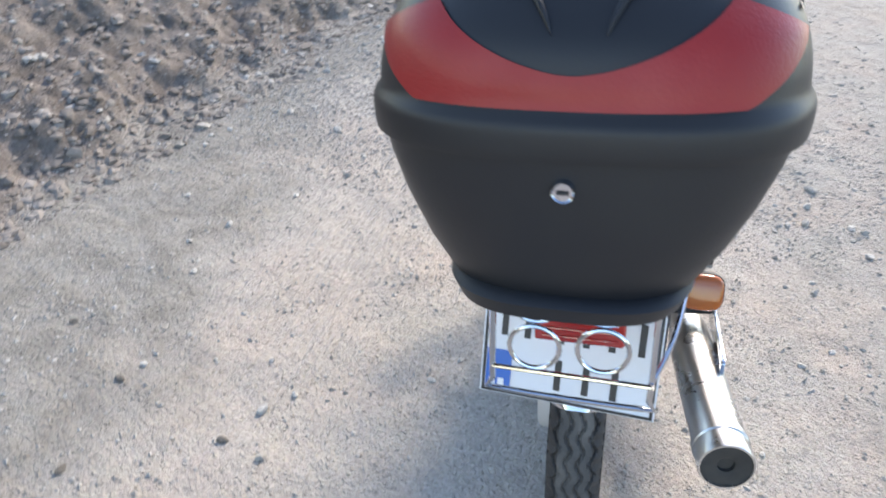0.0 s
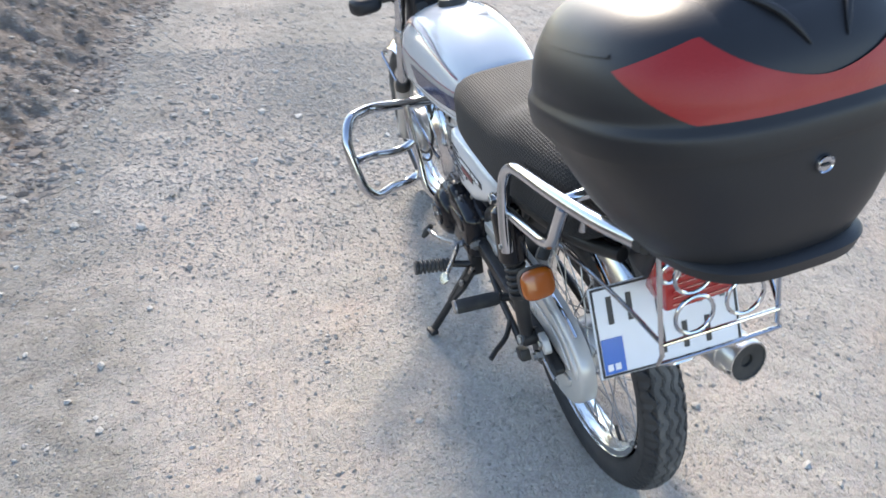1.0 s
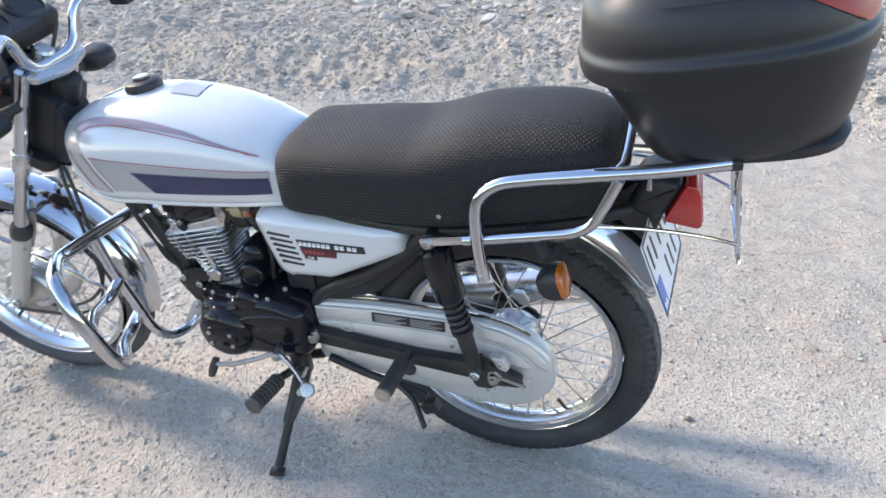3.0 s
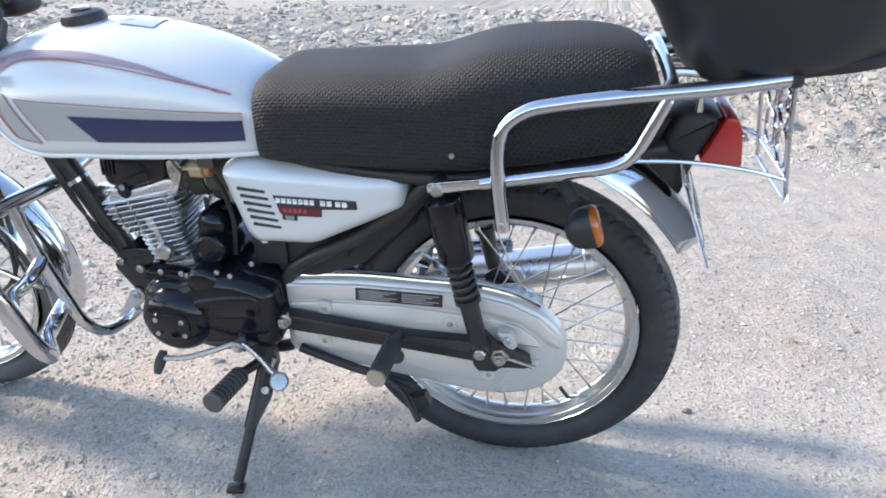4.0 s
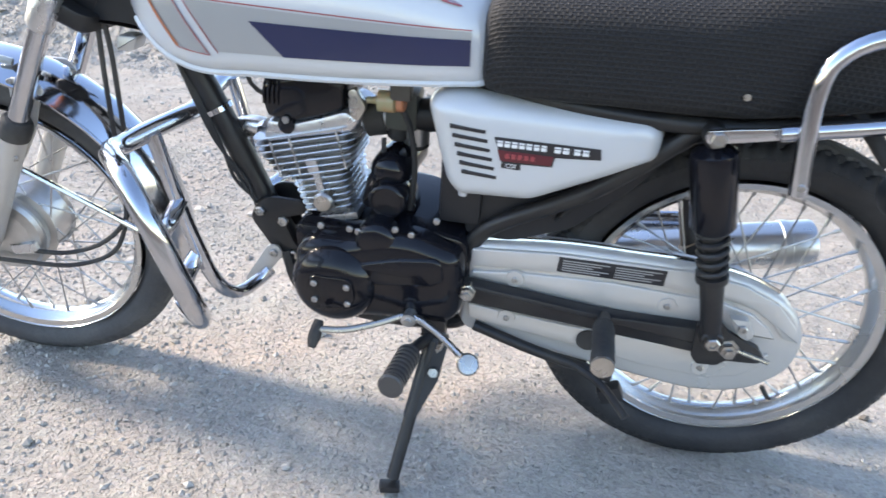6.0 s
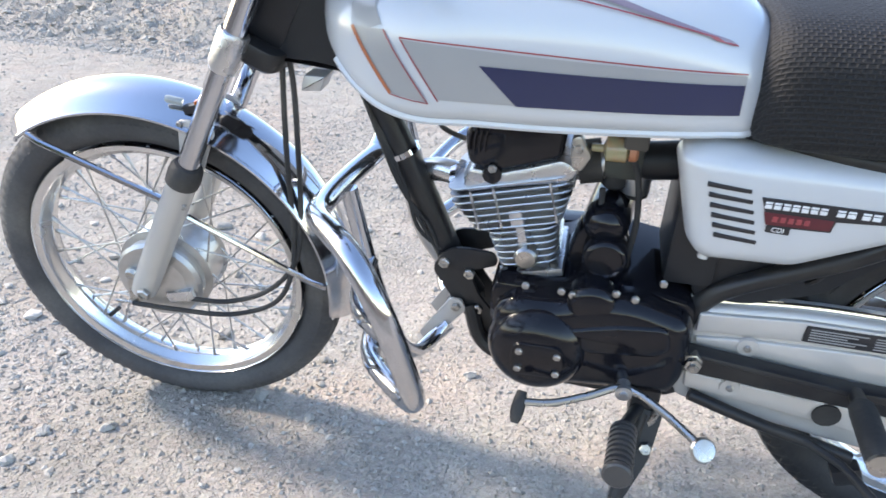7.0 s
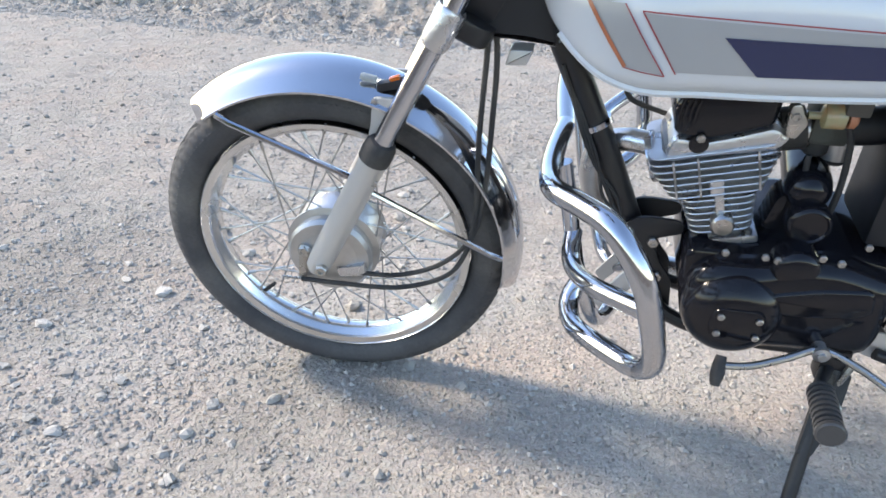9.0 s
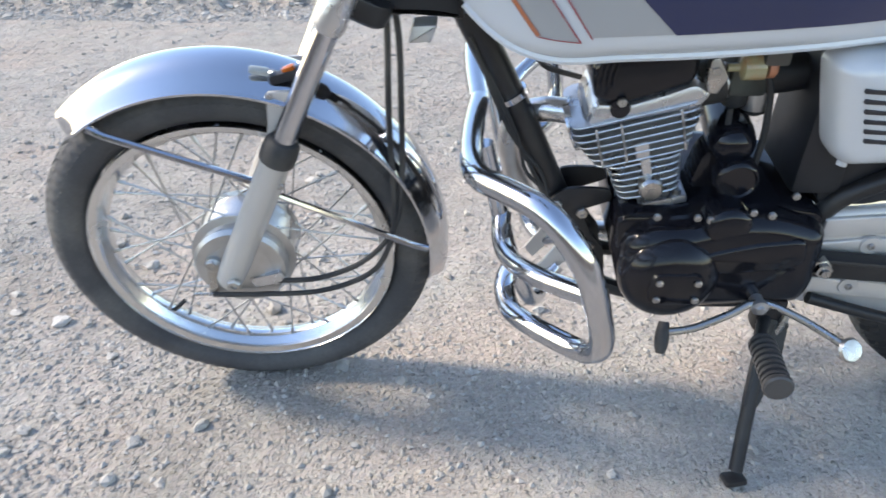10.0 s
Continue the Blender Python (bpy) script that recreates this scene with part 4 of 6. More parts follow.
# fuel tank: stations of u, underside, top, half-width
TANK = [(0.406, 0.692, 0.786, 0.085), (0.417, 0.680, 0.803, 0.098), (0.45, 0.677, 0.823, 0.108), (0.50, 0.674, 0.845, 0.118), (0.565, 0.671, 0.862, 0.126), (0.65, 0.668, 0.872, 0.133), (0.73, 0.667, 0.871, 0.137), (0.80, 0.665, 0.862, 0.137), (0.85, 0.678, 0.848, 0.128), (0.89, 0.705, 0.829, 0.108), (0.92, 0.735, 0.812, 0.078), (0.94, 0.765, 0.796, 0.035)]


def tank_ring(u, grow=0.0, n=48):
    lo, hi, hw = lerp_table(TANK, u)
    c = lo + 0.34 * (hi - lo)
    ring = []
    for k in range(n):
        a = 2 * math.pi * k / n
        cs, sn = math.cos(a), math.sin(a)
        e = 2.35 if sn > 0 else 5.0
        d = (abs(cs) ** e + abs(sn) ** e) ** (-1 / e)
        ring.append((u, (hw + grow) * cs * d, c + ((hi - c) if sn > 0 else (c - lo)) * sn * d + grow * sn))
    return ring


def tank_side(u, w, lift=0.0012):
    """The tank's surface on its left at (u, w)."""
    lo, hi, hw = lerp_table(TANK, u)
    c = lo + 0.34 * (hi - lo)
    e, span = (2.35, hi - c) if w > c else (5.0, c - lo)
    t = min(0.985, abs(w - c) / span)
    return Vector((u, hw * (1 - t ** e) ** (1 / e) + lift, w + (lift if w > c + 0.06 else 0)))


us = [0.406 + (0.94 - 0.406) * i / 60 for i in range(61)]
tank = part("fuel_tank", loft(B(), [tank_ring(u) for u in us]), WHITE, bike, "pearl white fuel tank with grey and navy stripes", sharp=60)
lip = []
for u in us[1:-4]:
    lo, hi, hw = lerp_table(TANK, u)
    lip.append((u, tank_side(u, lo + 0.012, 0.0).y - 0.0035, lo + 0.009))
for sv in (1, -1):
    part("tank_seam", tube(B(), [(u, v * sv, w) for u, v, w in lip], 0.0055, n=8, smooth=False), WHITE, tank)
bm = lathe(B(), [(0.0, -0.012), (0.036, -0.012), (0.038, 0.004), (0.034, 0.013), (0.026, 0.017), (0.017, 0.0165), (0.016, 0.020), (0.0, 0.021)], (0.745, 0.0, 0.869), (0.12, 0, 1), 40)
cap = part("fuel_cap", bm, BLACK, tank, "black fuel cap with a keyed steel centre")
part("lock_core", lathe(B(), [(0.0, 0.0), (0.015, 0.0), (0.015, 0.004), (0.0, 0.0045)], (0.7475, 0.0, 0.8885), (0.12, 0, 1), 20), STEEL, cap)
# printed caution label on the tank's top
bm = B()


def tank_top(u, v):
    lo, hi, hw = lerp_table(TANK, u)
    c = lo + 0.34 * (hi - lo)
    return c + (hi - c) * (1 - min(1, abs(v) / hw) ** 2.35) ** (1 / 2.35)


grid = [[bm.verts.new((0.605 + 0.062 * i / 6 + 0.1 * (0.025 - v), v, tank_top(0.605 + 0.062 * i / 6 + 0.1 * (0.025 - v), v) + 0.0016)) for v in (0.028 - 0.078 * j / 6 for j in range(7))] for i in range(7)]
for i in range(6):
    for j in range(6):
        bm.faces.new((grid[i][j], grid[i + 1][j], grid[i + 1][j + 1], grid[i][j + 1]))
part("caution_label", bm, PALELABEL, tank, "faded grey caution label")


def decal(name, quad, material, lift, label="", nu=16, nw=6, parent=None):
    """A strip of foil on the tank's left between four corners of (u, w)."""
    a, b, c, d = (Vector(q) for q in quad)
    bm = B()
    rows = []
    for i in range(nu + 1):
        top, low = a.lerp(b, i / nu), d.lerp(c, i / nu)
        rows.append([bm.verts.new(tank_side(*top.lerp(low, j / nw), lift)) for j in range(nw + 1)])
    for i in range(nu):
        for j in range(nw):
            bm.faces.new((rows[i][j], rows[i + 1][j], rows[i + 1][j + 1], rows[i][j + 1]))
    return part(name, bm, material, parent or tank, label)


def ribbon(name, line, width, material, lift, label="", side=0.0):
    """A stripe of foil along a line of (u, w); width is a function of the way."""
    p = [Vector((q.x, q.z)) for q in glide([(u, 0, w) for u, w in line], 0.008)]
    bm = B()
    rows = []
    for i, q in enumerate(p):
        t = (p[min(i + 1, len(p) - 1)] - p[max(i - 1, 0)]).normalized()
        nrm, h = Vector((-t.y, t.x)), width(i / (len(p) - 1))
        q = q + nrm * side * h
        rows.append([bm.verts.new(tank_side(*(q + nrm * h * k), lift)) for k in (-0.5, 0, 0.5)])
    for a, b in zip(rows, rows[1:]):
        for k in (0, 1):
            bm.faces.new((a[k], b[k], b[k + 1], a[k + 1]))
    return part(name, bm, material, tank, label)


decal("grey_stripe", [(0.812, 0.770), (0.437, 0.755), (0.436, 0.712), (0.768, 0.706)], GREYDECAL, 0.0012, "grey tank stripe")
decal("navy_stripe", [(0.722, 0.750), (0.4375, 0.7455), (0.436, 0.712), (0.678, 0.707)], NAVYDECAL, 0.0022, "navy blue tank stripe")
ribbon("red_line", [(0.767, 0.704), (0.79, 0.738), (0.814, 0.772)], lambda s: 0.0016, REDDECAL, 0.002, "thin red coach line")
ribbon("red_line", [(0.814, 0.772), (0.70, 0.769), (0.56, 0.763), (0.437, 0.757)], lambda s: 0.0016, REDDECAL, 0.002)
BAND = [(0.855, 0.775), (0.862, 0.797), (0.848, 0.817), (0.795, 0.834), (0.70, 0.8375), (0.61, 0.8265), (0.54, 0.8085), (0.455, 0.785)]
decal("grey_foot", [(0.877, 0.776), (0.834, 0.778), (0.779, 0.701), (0.827, 0.707)], GREYDECAL, 0.0014, "grey slanting band at the tank's front")
ribbon("grey_band", BAND, lambda s: (0.012 + 0.028 * max(0, 1 - s / 0.16)) * (1 - 0.75 * max(0, s - 0.4) / 0.6), GREYDECAL, 0.0012, "grey band curving over the tank")
ribbon("mauve_band", BAND[2:], lambda s: 0.010 * (1 - s) + 0.002, MAUVEDECAL, 0.0022, "dull mauve band running along the tank's shoulder")
ribbon("orange_line", [(0.825, 0.7075), (0.850, 0.741), (0.875, 0.776)], lambda s: 0.0046, ORANGEDECAL, 0.0024, "orange line")
ribbon("red_edge", [(0.826, 0.7065), (0.803, 0.703), (0.779, 0.7005)], lambda s: 0.0013, REDDECAL, 0.0026)
ribbon("red_edge", [(0.779, 0.7005), (0.806, 0.738), (0.834, 0.778)], lambda s: 0.0015, REDDECAL, 0.0024)
ribbon("red_edge", [(0.840, 0.811), (0.796, 0.8275), (0.725, 0.8305), (0.632, 0.821), (0.54, 0.8045), (0.453, 0.7845)], lambda s: 0.0015, REDDECAL, 0.0026)


def mirrored(ob):
    """The same foil on the tank's other side."""
    me = ob.data.copy()
    for v in me.vertices:
        v.co.y = -v.co.y
    me.flip_normals()
    return under(ob.name.split(".")[0], me, ob.parent)


for one in [c for c in bpy.data.objects if c.parent == tank and c.name.split(".")[0] in ("grey_stripe", "navy_stripe", "red_line", "grey_foot", "grey_band", "mauve_band", "orange_line", "red_edge")]:
    mirrored(one)

# seat: stations of u, underside, top, half-width
SEAT = [(0.424, 0.695, 0.780, 0.09), (0.418, 0.683, 0.802, 0.112), (0.400, 0.678, 0.814, 0.124), (0.34, 0.676, 0.819, 0.132), (0.25, 0.679, 0.826, 0.137), (0.16, 0.679, 0.832, 0.139), (0.12, 0.680, 0.842, 0.139), (0.08, 0.682, 0.856, 0.138), (0.045, 0.687, 0.866, 0.137), (0.0, 0.694, 0.873, 0.135), (-0.08, 0.708, 0.879, 0.130), (-0.13, 0.718, 0.876, 0.125), (-0.165, 0.726, 0.866, 0.118), (-0.188, 0.74, 0.848, 0.106), (-0.203, 0.765, 0.815, 0.075)]


def seat_ring(u, n=44):
    lo, hi, hw = lerp_table(SEAT, u)
    c = lo + 0.45 * (hi - lo)
    ring = []
    for k in range(n):
        a = 2 * math.pi * k / n
        cs, sn = math.cos(a), math.sin(a)
        e = 4.0 if sn > 0 else 7.0
        d = (abs(cs) ** e + abs(sn) ** e) ** (-1 / e)
        ring.append((u, hw * cs * d, c + ((hi - c) if sn > 0 else (c - lo)) * sn * d))
    return ring


seat = part("seat", loft(B(), [seat_ring(0.424 - 0.627 * i / 60) for i in range(61)]), SEATCLOTH, bike, "long black seat in a stretched mesh cover", sharp=70)
part("drain_eyelet", lathe(B(), [(0.0, 0.0), (0.0045, 0.0), (0.0045, 0.002), (0.0, 0.003)], (0.096, 0.139, 0.72), (0, 1, 0), 10), STEEL, seat)

# side covers
COVER = [(0.492, 0.662), (0.464, 0.675), (0.192, 0.671), (0.172, 0.653), (0.174, 0.613), (0.234, 0.580), (0.335, 0.530), (0.441, 0.526), (0.459, 0.546)]
for sv in (1, -1):
    p = rounded([(u if sv > 0 else min(u, 0.435 + 0.02 * w), w) for u, w in COVER], 0.014, 5)
    mid = sum((Vector(q) for q in p), Vector((0, 0))) / len(p)
    rings = [(p, 0.075), (p, 0.092), (shrunk(p, 0.003), 0.106), (shrunk(p, 0.008), 0.117)]
    rings += [([Vector(q).lerp(mid, f) for q in shrunk(p, 0.008)], v) for f, v in ((0.1, 0.124), (0.25, 0.1275), (0.5, 0.129), (0.8, 0.1292))]
    bm = loft(B(), [[(q[0], v * sv, q[1]) for q in ring] for ring, v in rings])
    cover = part("side_cover", bm, COVERWHITE, bike, "pearl white side cover with slotted vents", sharp=75)
    part("fixing_lug", tube(B(), [(0.432, 0.098 * sv, 0.534), (0.434, 0.1 * sv, 0.522)], 0.0065, n=10, smooth=False), COVERWHITE, cover)
    # solid black bars painted in for the shade inside the vent openings
    for k in range(6 if sv > 0 else 0):
        w = 0.6365 - 0.0128 * k
        du = 0.0040 * k
        bm = prism(B(), [(0.4545 - du, w + 0.0028), (0.406 - du, w - 0.0005), (0.406 - du, w - 0.0055), (0.4545 - du, w - 0.0022)], 0.119 * sv, 0.1298 * sv, 0.0004, 0.001)
        part("vent_slot", bm, DECALBLACK, cover, "dark vent slot")
    if sv > 0:
        bm = prism(B(), [(0.394, 0.629), (0.253, 0.628), (0.251, 0.613), (0.311, 0.609), (0.313, 0.595), (0.380, 0.593)], 0.125, 0.1305, 0.0003, 0.001)
        badge = part("badge", bm, DECALBLACK, cover, "black and red model badge")
        part("red_field", prism(B(), [(0.388, 0.6115), (0.313, 0.6105), (0.315, 0.597), (0.383, 0.596)], 0.13, 0.1311, 0.0002, 0.001), DARKRED, badge)
        for k in range(5):
            part("bar", prism(B(), [(0.377 - 0.0085 * k, 0.6075), (0.3715 - 0.0085 * k, 0.6075), (0.3715 - 0.0085 * k, 0.6005), (0.377 - 0.0085 * k, 0.6005)], 0.1308, 0.1315, 0.0002, 0.0003), REDDECAL, badge)
        u = 0.389
        for wd, gap in ((0.0075, 0.0022),) * 7 + ((0.0, 0.008),) + ((0.0085, 0.0024),) * 2 + ((0.0, 0.004),) + ((0.0085, 0.0024),) * 2:
            if wd:
                for top, low in ((0.6248, 0.6224), (0.6212, 0.6164)):
                    part("bar", prism(B(), [(u, top), (u - wd, top), (u - wd, low), (u, low)], 0.13, 0.1313, 0.0002, 0.0003), DECALWHITE, badge)
            u -= wd + gap
        part("plate", prism(B(), [(0.381, 0.595), (0.355, 0.594), (0.355, 0.585), (0.381, 0.586)], 0.128, 0.1308, 0.0002, 0.001), DECALBLACK, badge)
        word = bpy.data.curves.new("lettering", "FONT")
        word.body, word.size, word.align_x, word.align_y, word.extrude = "CDI", 0.0085, "CENTER", "CENTER", 0.0002
        word.materials.append(DECALWHITE)
        holder = new("holder", word)
        bpy.context.view_layer.update()
        me = bpy.data.meshes.new_from_object(holder)
        bpy.data.objects.remove(holder)
        under("lettering", me, badge, "", Matrix.Translation((0.368, 0.1311, 0.590)) @ Matrix.Rotation(radians(180), 4, "Z") @ Matrix.Rotation(radians(90), 4, "X"))

# frame
part("down_tube", tube(B(), [(0.905, 0, 0.69), (0.83, 0, 0.535), (0.765, 0, 0.39), (0.735, 0, 0.34)], 0.0205, n=16), BLACK, bike, "black painted frame down tube")
part("backbone", tube(B(), [(0.98, 0, 0.78), (0.86, 0, 0.73), (0.6, 0, 0.705), (0.42, 0, 0.69), (0.36, 0, 0.60), (0.41, 0, 0.34)], 0.021, n=14), BLACK, bike, "black painted frame backbone")
for sv in (1, -1):
    part("seat_rail", tube(B(), [(0.44, 0.06 * sv, 0.685), (0.3, 0.098 * sv, 0.672), (0.1, 0.105 * sv, 0.668), (-0.1, 0.09 * sv, 0.695), (-0.22, 0.06 * sv, 0.72)], 0.0125, n=12), BLACK, bike)
    part("rear_stay", tube(B(), [(0.13, 0.1 * sv, 0.66), (0.25, 0.088 * sv, 0.55), (0.40, 0.07 * sv, 0.45), (0.42, 0.06 * sv, 0.36)], 0.0135, n=12), BLACK, bike)
    part("engine_plate", prism(B(), [(0.795, 0.397), (0.782, 0.424), (0.765, 0.438), (0.742, 0.440), (0.701, 0.438), (0.695, 0.418), (0.738, 0.402), (0.722, 0.36), (0.698, 0.331), (0.691, 0.273), (0.708, 0.273), (0.761, 0.345)], 0.026 * sv, 0.032 * sv, 0.001, 0.012), BLACK, bike, "black engine mounting plate")
    for u, w in ((0.776, 0.412), (0.737, 0.398), (0.722, 0.335)):
        bolt(bike, u, 0.032 * sv, w, 0.009, (0, sv, 0))
    part("lower_cradle", tube(B(), [(0.735, 0.03 * sv, 0.34), (0.70, 0.045 * sv, 0.275), (0.58, 0.06 * sv, 0.255), (0.43, 0.065 * sv, 0.27), (0.40, 0.06 * sv, 0.33)], 0.012, n=10), BLACK, bike)
bm = brick(B(), (0.066, 0.128, 0.23), Matrix.Translation((0.439, 0.011, 0.573)), 0.012)
part("air_box", bm, PLASTIC, bike, "black plastic air filter box")
part("battery_tray", brick(B(), (0.17, 0.15, 0.1), Matrix.Translation((0.32, 0, 0.585)), 0.012), PLASTIC, bike)
part("splash_panel", prism(B(), [(0.43, 0.53), (0.43, 0.44), (0.36, 0.435), (0.27, 0.47), (0.19, 0.55), (0.14, 0.62), (0.18, 0.66), (0.30, 0.60)], 0.05, 0.066, 0.003, 0.015), PLASTIC, bike, "black plastic splash panel")
part("inner_mudguard", guard_arc(B(), (0.004, 0, 0.327), 0.352, 26, 93, 0.072, 0.022, n=40), BLACK, bike, "black inner rear mudguard")

# engine
CASE = [(0.698, 0.415), (0.69, 0.325), (0.63, 0.288), (0.55, 0.296), (0.435, 0.298), (0.413, 0.35), (0.42, 0.438), (0.50, 0.452), (0.57, 0.458), (0.60, 0.432), (0.69, 0.432)]
engine = part("engine", prism(B(), CASE, -0.105, 0.09, 0.01, 0.018, both=True), GLOSSBLACK, bike, "gloss black single-cylinder engine crankcase")
LEFT = [(0.69, 0.40), (0.688, 0.33), (0.655, 0.295), (0.61, 0.284), (0.56, 0.292), (0.43, 0.302), (0.418, 0.34), (0.424, 0.43), (0.50, 0.452), (0.56, 0.45), (0.60, 0.43), (0.66, 0.43)]
part("left_cover", prism(B(), LEFT, 0.08, 0.128, 0.022, 0.02), GLOSSBLACK, engine, "gloss black left crankcase cover", sharp=60)
part("cover_swelling", prism(B(), [(0.592, 0.392), (0.575, 0.402), (0.520, 0.418), (0.455, 0.426), (0.447, 0.388), (0.466, 0.374), (0.561, 0.362)], 0.112, 0.1325, 0.006, 0.016), GLOSSBLACK, engine, sharp=60)
part("upper_boss", lathe(B(), [(0.0, 0.088), (0.033, 0.088), (0.033, 0.114), (0.030, 0.122), (0.022, 0.1265), (0.0, 0.1275)], (0.557, 0, 0.433), (0, 1, 0), 36), GLOSSBLACK, engine, sharp=60)
part("generator_cover", lathe(B(), [(0.0, 0.08), (0.071, 0.08), (0.071, 0.108), (0.0695, 0.119), (0.0665, 0.1275), (0.062, 0.135), (0.055, 0.142), (0.046, 0.1475), (0.035, 0.151), (0.02, 0.1525), (0.0, 0.153)], (0.622, 0, 0.352), (0, 1, 0), 48), GLOSSBLACK, engine, "round gloss black generator cover", sharp=60)
part("inspection_plate", prism(B(), [(0.652, 0.383), (0.588, 0.384), (0.579, 0.355), (0.588, 0.328), (0.650, 0.326), (0.659, 0.352)], 0.138, 0.1555, 0.005, 0.018), GLOSSBLACK, engine, "gloss black inspection plate held by four bolts")
for u, w in ((0.644, 0.370), (0.593, 0.370), (0.592, 0.340), (0.644, 0.340)):
    bolt(engine, u, 0.1555, w, 0.0054)
for u, v, w in ((0.648, 0.100, 0.440), (0.599, 0.112, 0.448), (0.584, 0.118, 0.449), (0.529, 0.112, 0.457), (0.504, 0.112, 0.452), (0.543, 0.127, 0.395), (0.470, 0.09, 0.468)):
    bolt(engine, u, v, w, 0.0056)
part("swingarm_nut", lathe(B(), [(0.0, 0.1), (0.0135, 0.1), (0.0135, 0.112), (0.0115, 0.113), (0.0115, 0.121), (0.0075, 0.122), (0.007, 0.127), (0.0, 0.127)], (0.413, 0, 0.362), (0, 1, 0), 6), STEEL, engine, "zinc-plated pivot nut")
part("breather_drum", lathe(B(), [(0.0, -0.03), (0.026, -0.03), (0.0265, 0.016), (0.024, 0.02), (0.0, 0.021)], (0.668, 0.085, 0.381), (0.85, 0.5, 0.1), 28), GLOSSBLACK, engine)
part("drum_ring", lathe(B(), [(0.0255, 0.0), (0.028, 0.0), (0.028, 0.006), (0.0255, 0.006)], (0.668, 0.085, 0.381), (0.85, 0.5, 0.1), 28), STEEL, engine, "bright steel clamp ring")
part("right_cover", prism(B(), [(0.69, 0.43), (0.52, 0.44), (0.44, 0.41), (0.44, 0.33), (0.55, 0.295), (0.68, 0.32)], -0.1, -0.145, 0.012, 0.03), GLOSSBLACK, engine)
part("starter_motor", lathe(B(), [(0.0, -0.05), (0.031, -0.05), (0.032, 0.03), (0.030, 0.05), (0.024, 0.062), (0.012, 0.069), (0.0, 0.07)], (0.548, 0, 0.521), (0.12, 1, 0), 30), GLOSSBLACK, engine, "gloss black starter motor")
part("starter_cap", lathe(B(), [(0.0, 0.04), (0.029, 0.04), (0.030, 0.080), (0.028, 0.087), (0.024, 0.089), (0.022, 0.086), (0.0, 0.085)], (0.549, 0, 0.487), (0, 1, 0), 30), GLOSSBLACK, engine, "gloss black starter gear cap", sharp=50)
part("starter_mount", prism(B(), [(0.600, 0.452), (0.590, 0.505), (0.575, 0.520), (0.520, 0.500), (0.508, 0.452)], 0.01, 0.05, 0.006, 0.012), GLOSSBLACK, engine)

CY = Matrix.Translation((0.645, 0.0, 0.424)) @ Matrix.Rotation(radians(15), 4, "Y")
bm = B()
cyl = part("cylinder", turned(brick(bm, (0.072, 0.09, 0.12), Matrix.Translation((0, 0, 0.06)), 0.012), CY), FINSHADE, bike, "finned cast alloy cylinder and head")


def fin(z, lx, ly, x0=0.0, t=0.0026):
    """One cooling fin: a thin rounded plate with rippled edges."""
    p = rounded([(x0 - lx / 2, -ly / 2), (x0 + lx / 2, -ly / 2), (x0 + lx / 2, ly / 2), (x0 - lx / 2, ly / 2)], 0.022, 5)
    bm = loft(B(), [[(q[0], q[1], z - t / 2) for q in shrunk(p, 0.0008)], [(q[0], q[1], z) for q in p], [(q[0], q[1], z + t / 2) for q in shrunk(p, 0.0008)]])
    return part("fin", turned(bm, CY), ALLOY, cyl)


for k in range(6):
    fin(0.024 + 0.0105 * k, 0.088 + 0.003 * k, 0.116)
for k in range(7):
    fin(0.088 + 0.0108 * k, 0.128 + 0.042 * min(1, k / 4.0), 0.128, 0.004)
part("head_core", turned(brick(B(), (0.130, 0.1, 0.085), Matrix.Translation((0.004, 0, 0.125)), 0.014), CY), FINSHADE, cyl)
part("base_flange", turned(brick(B(), (0.096, 0.122, 0.013), Matrix.Translation((0, 0, 0.0065)), 0.004), CY), ALLOY, cyl)
for x in (-0.036, 0.036):
    part("stud_nut", turned(lathe(B(), [(0.0, 0.012), (0.006, 0.012), (0.006, 0.020), (0.0, 0.021)], (x, 0.053, 0.0), (0, 0, 1), 6), CY), STEEL, cyl)
part("cylinder_head", prism(B(), [(0.739, 0.586), (0.749, 0.560), (0.742, 0.548), (0.690, 0.562), (0.610, 0.580), (0.597, 0.600), (0.62, 0.613), (0.655, 0.599), (0.70, 0.584)], -0.058, 0.060, 0.006, 0.008, both=True), ALLOY, cyl, "smooth alloy cylinder head")
part("chain_tunnel", turned(brick(B(), (0.020, 0.030, 0.030), Matrix.Translation((0.002, 0.048, 0.098)), 0.006), CY), ALLOY, cyl)
part("tensioner_column", turned(brick(B(), (0.013, 0.022, 0.06), Matrix.Translation((0.0, 0.051, 0.058)), 0.004), CY), ALLOY, cyl)
part("tensioner_bolt", turned(lathe(B(), [(0.0, 0.05), (0.0165, 0.05), (0.0165, 0.07), (0.0135, 0.0735), (0.0, 0.074)], (-0.001, 0, 0.040), (0, 1, 0), 26), CY), STEEL, cyl, "slotted steel tensioner plug")
for k in range(3):
    for x in (-0.056, 0.020, 0.052):
        part("fin_rib", turned(brick(B(), (0.003, 0.004, 0.036), Matrix.Translation((x + 0.004, 0.063, 0.118 + 0.012 * (k - 1))), 0.0006, 1), CY), ALLOY, cyl)
part("valve_cover", prism(B(), [(0.738, 0.650), (0.750, 0.630), (0.743, 0.590), (0.716, 0.582), (0.698, 0.584), (0.655, 0.598), (0.621, 0.612), (0.618, 0.656), (0.66, 0.668)], -0.056, 0.060, 0.010, 0.010, both=True), GLOSSBLACK, cyl, "gloss black valve cover", sharp=60)
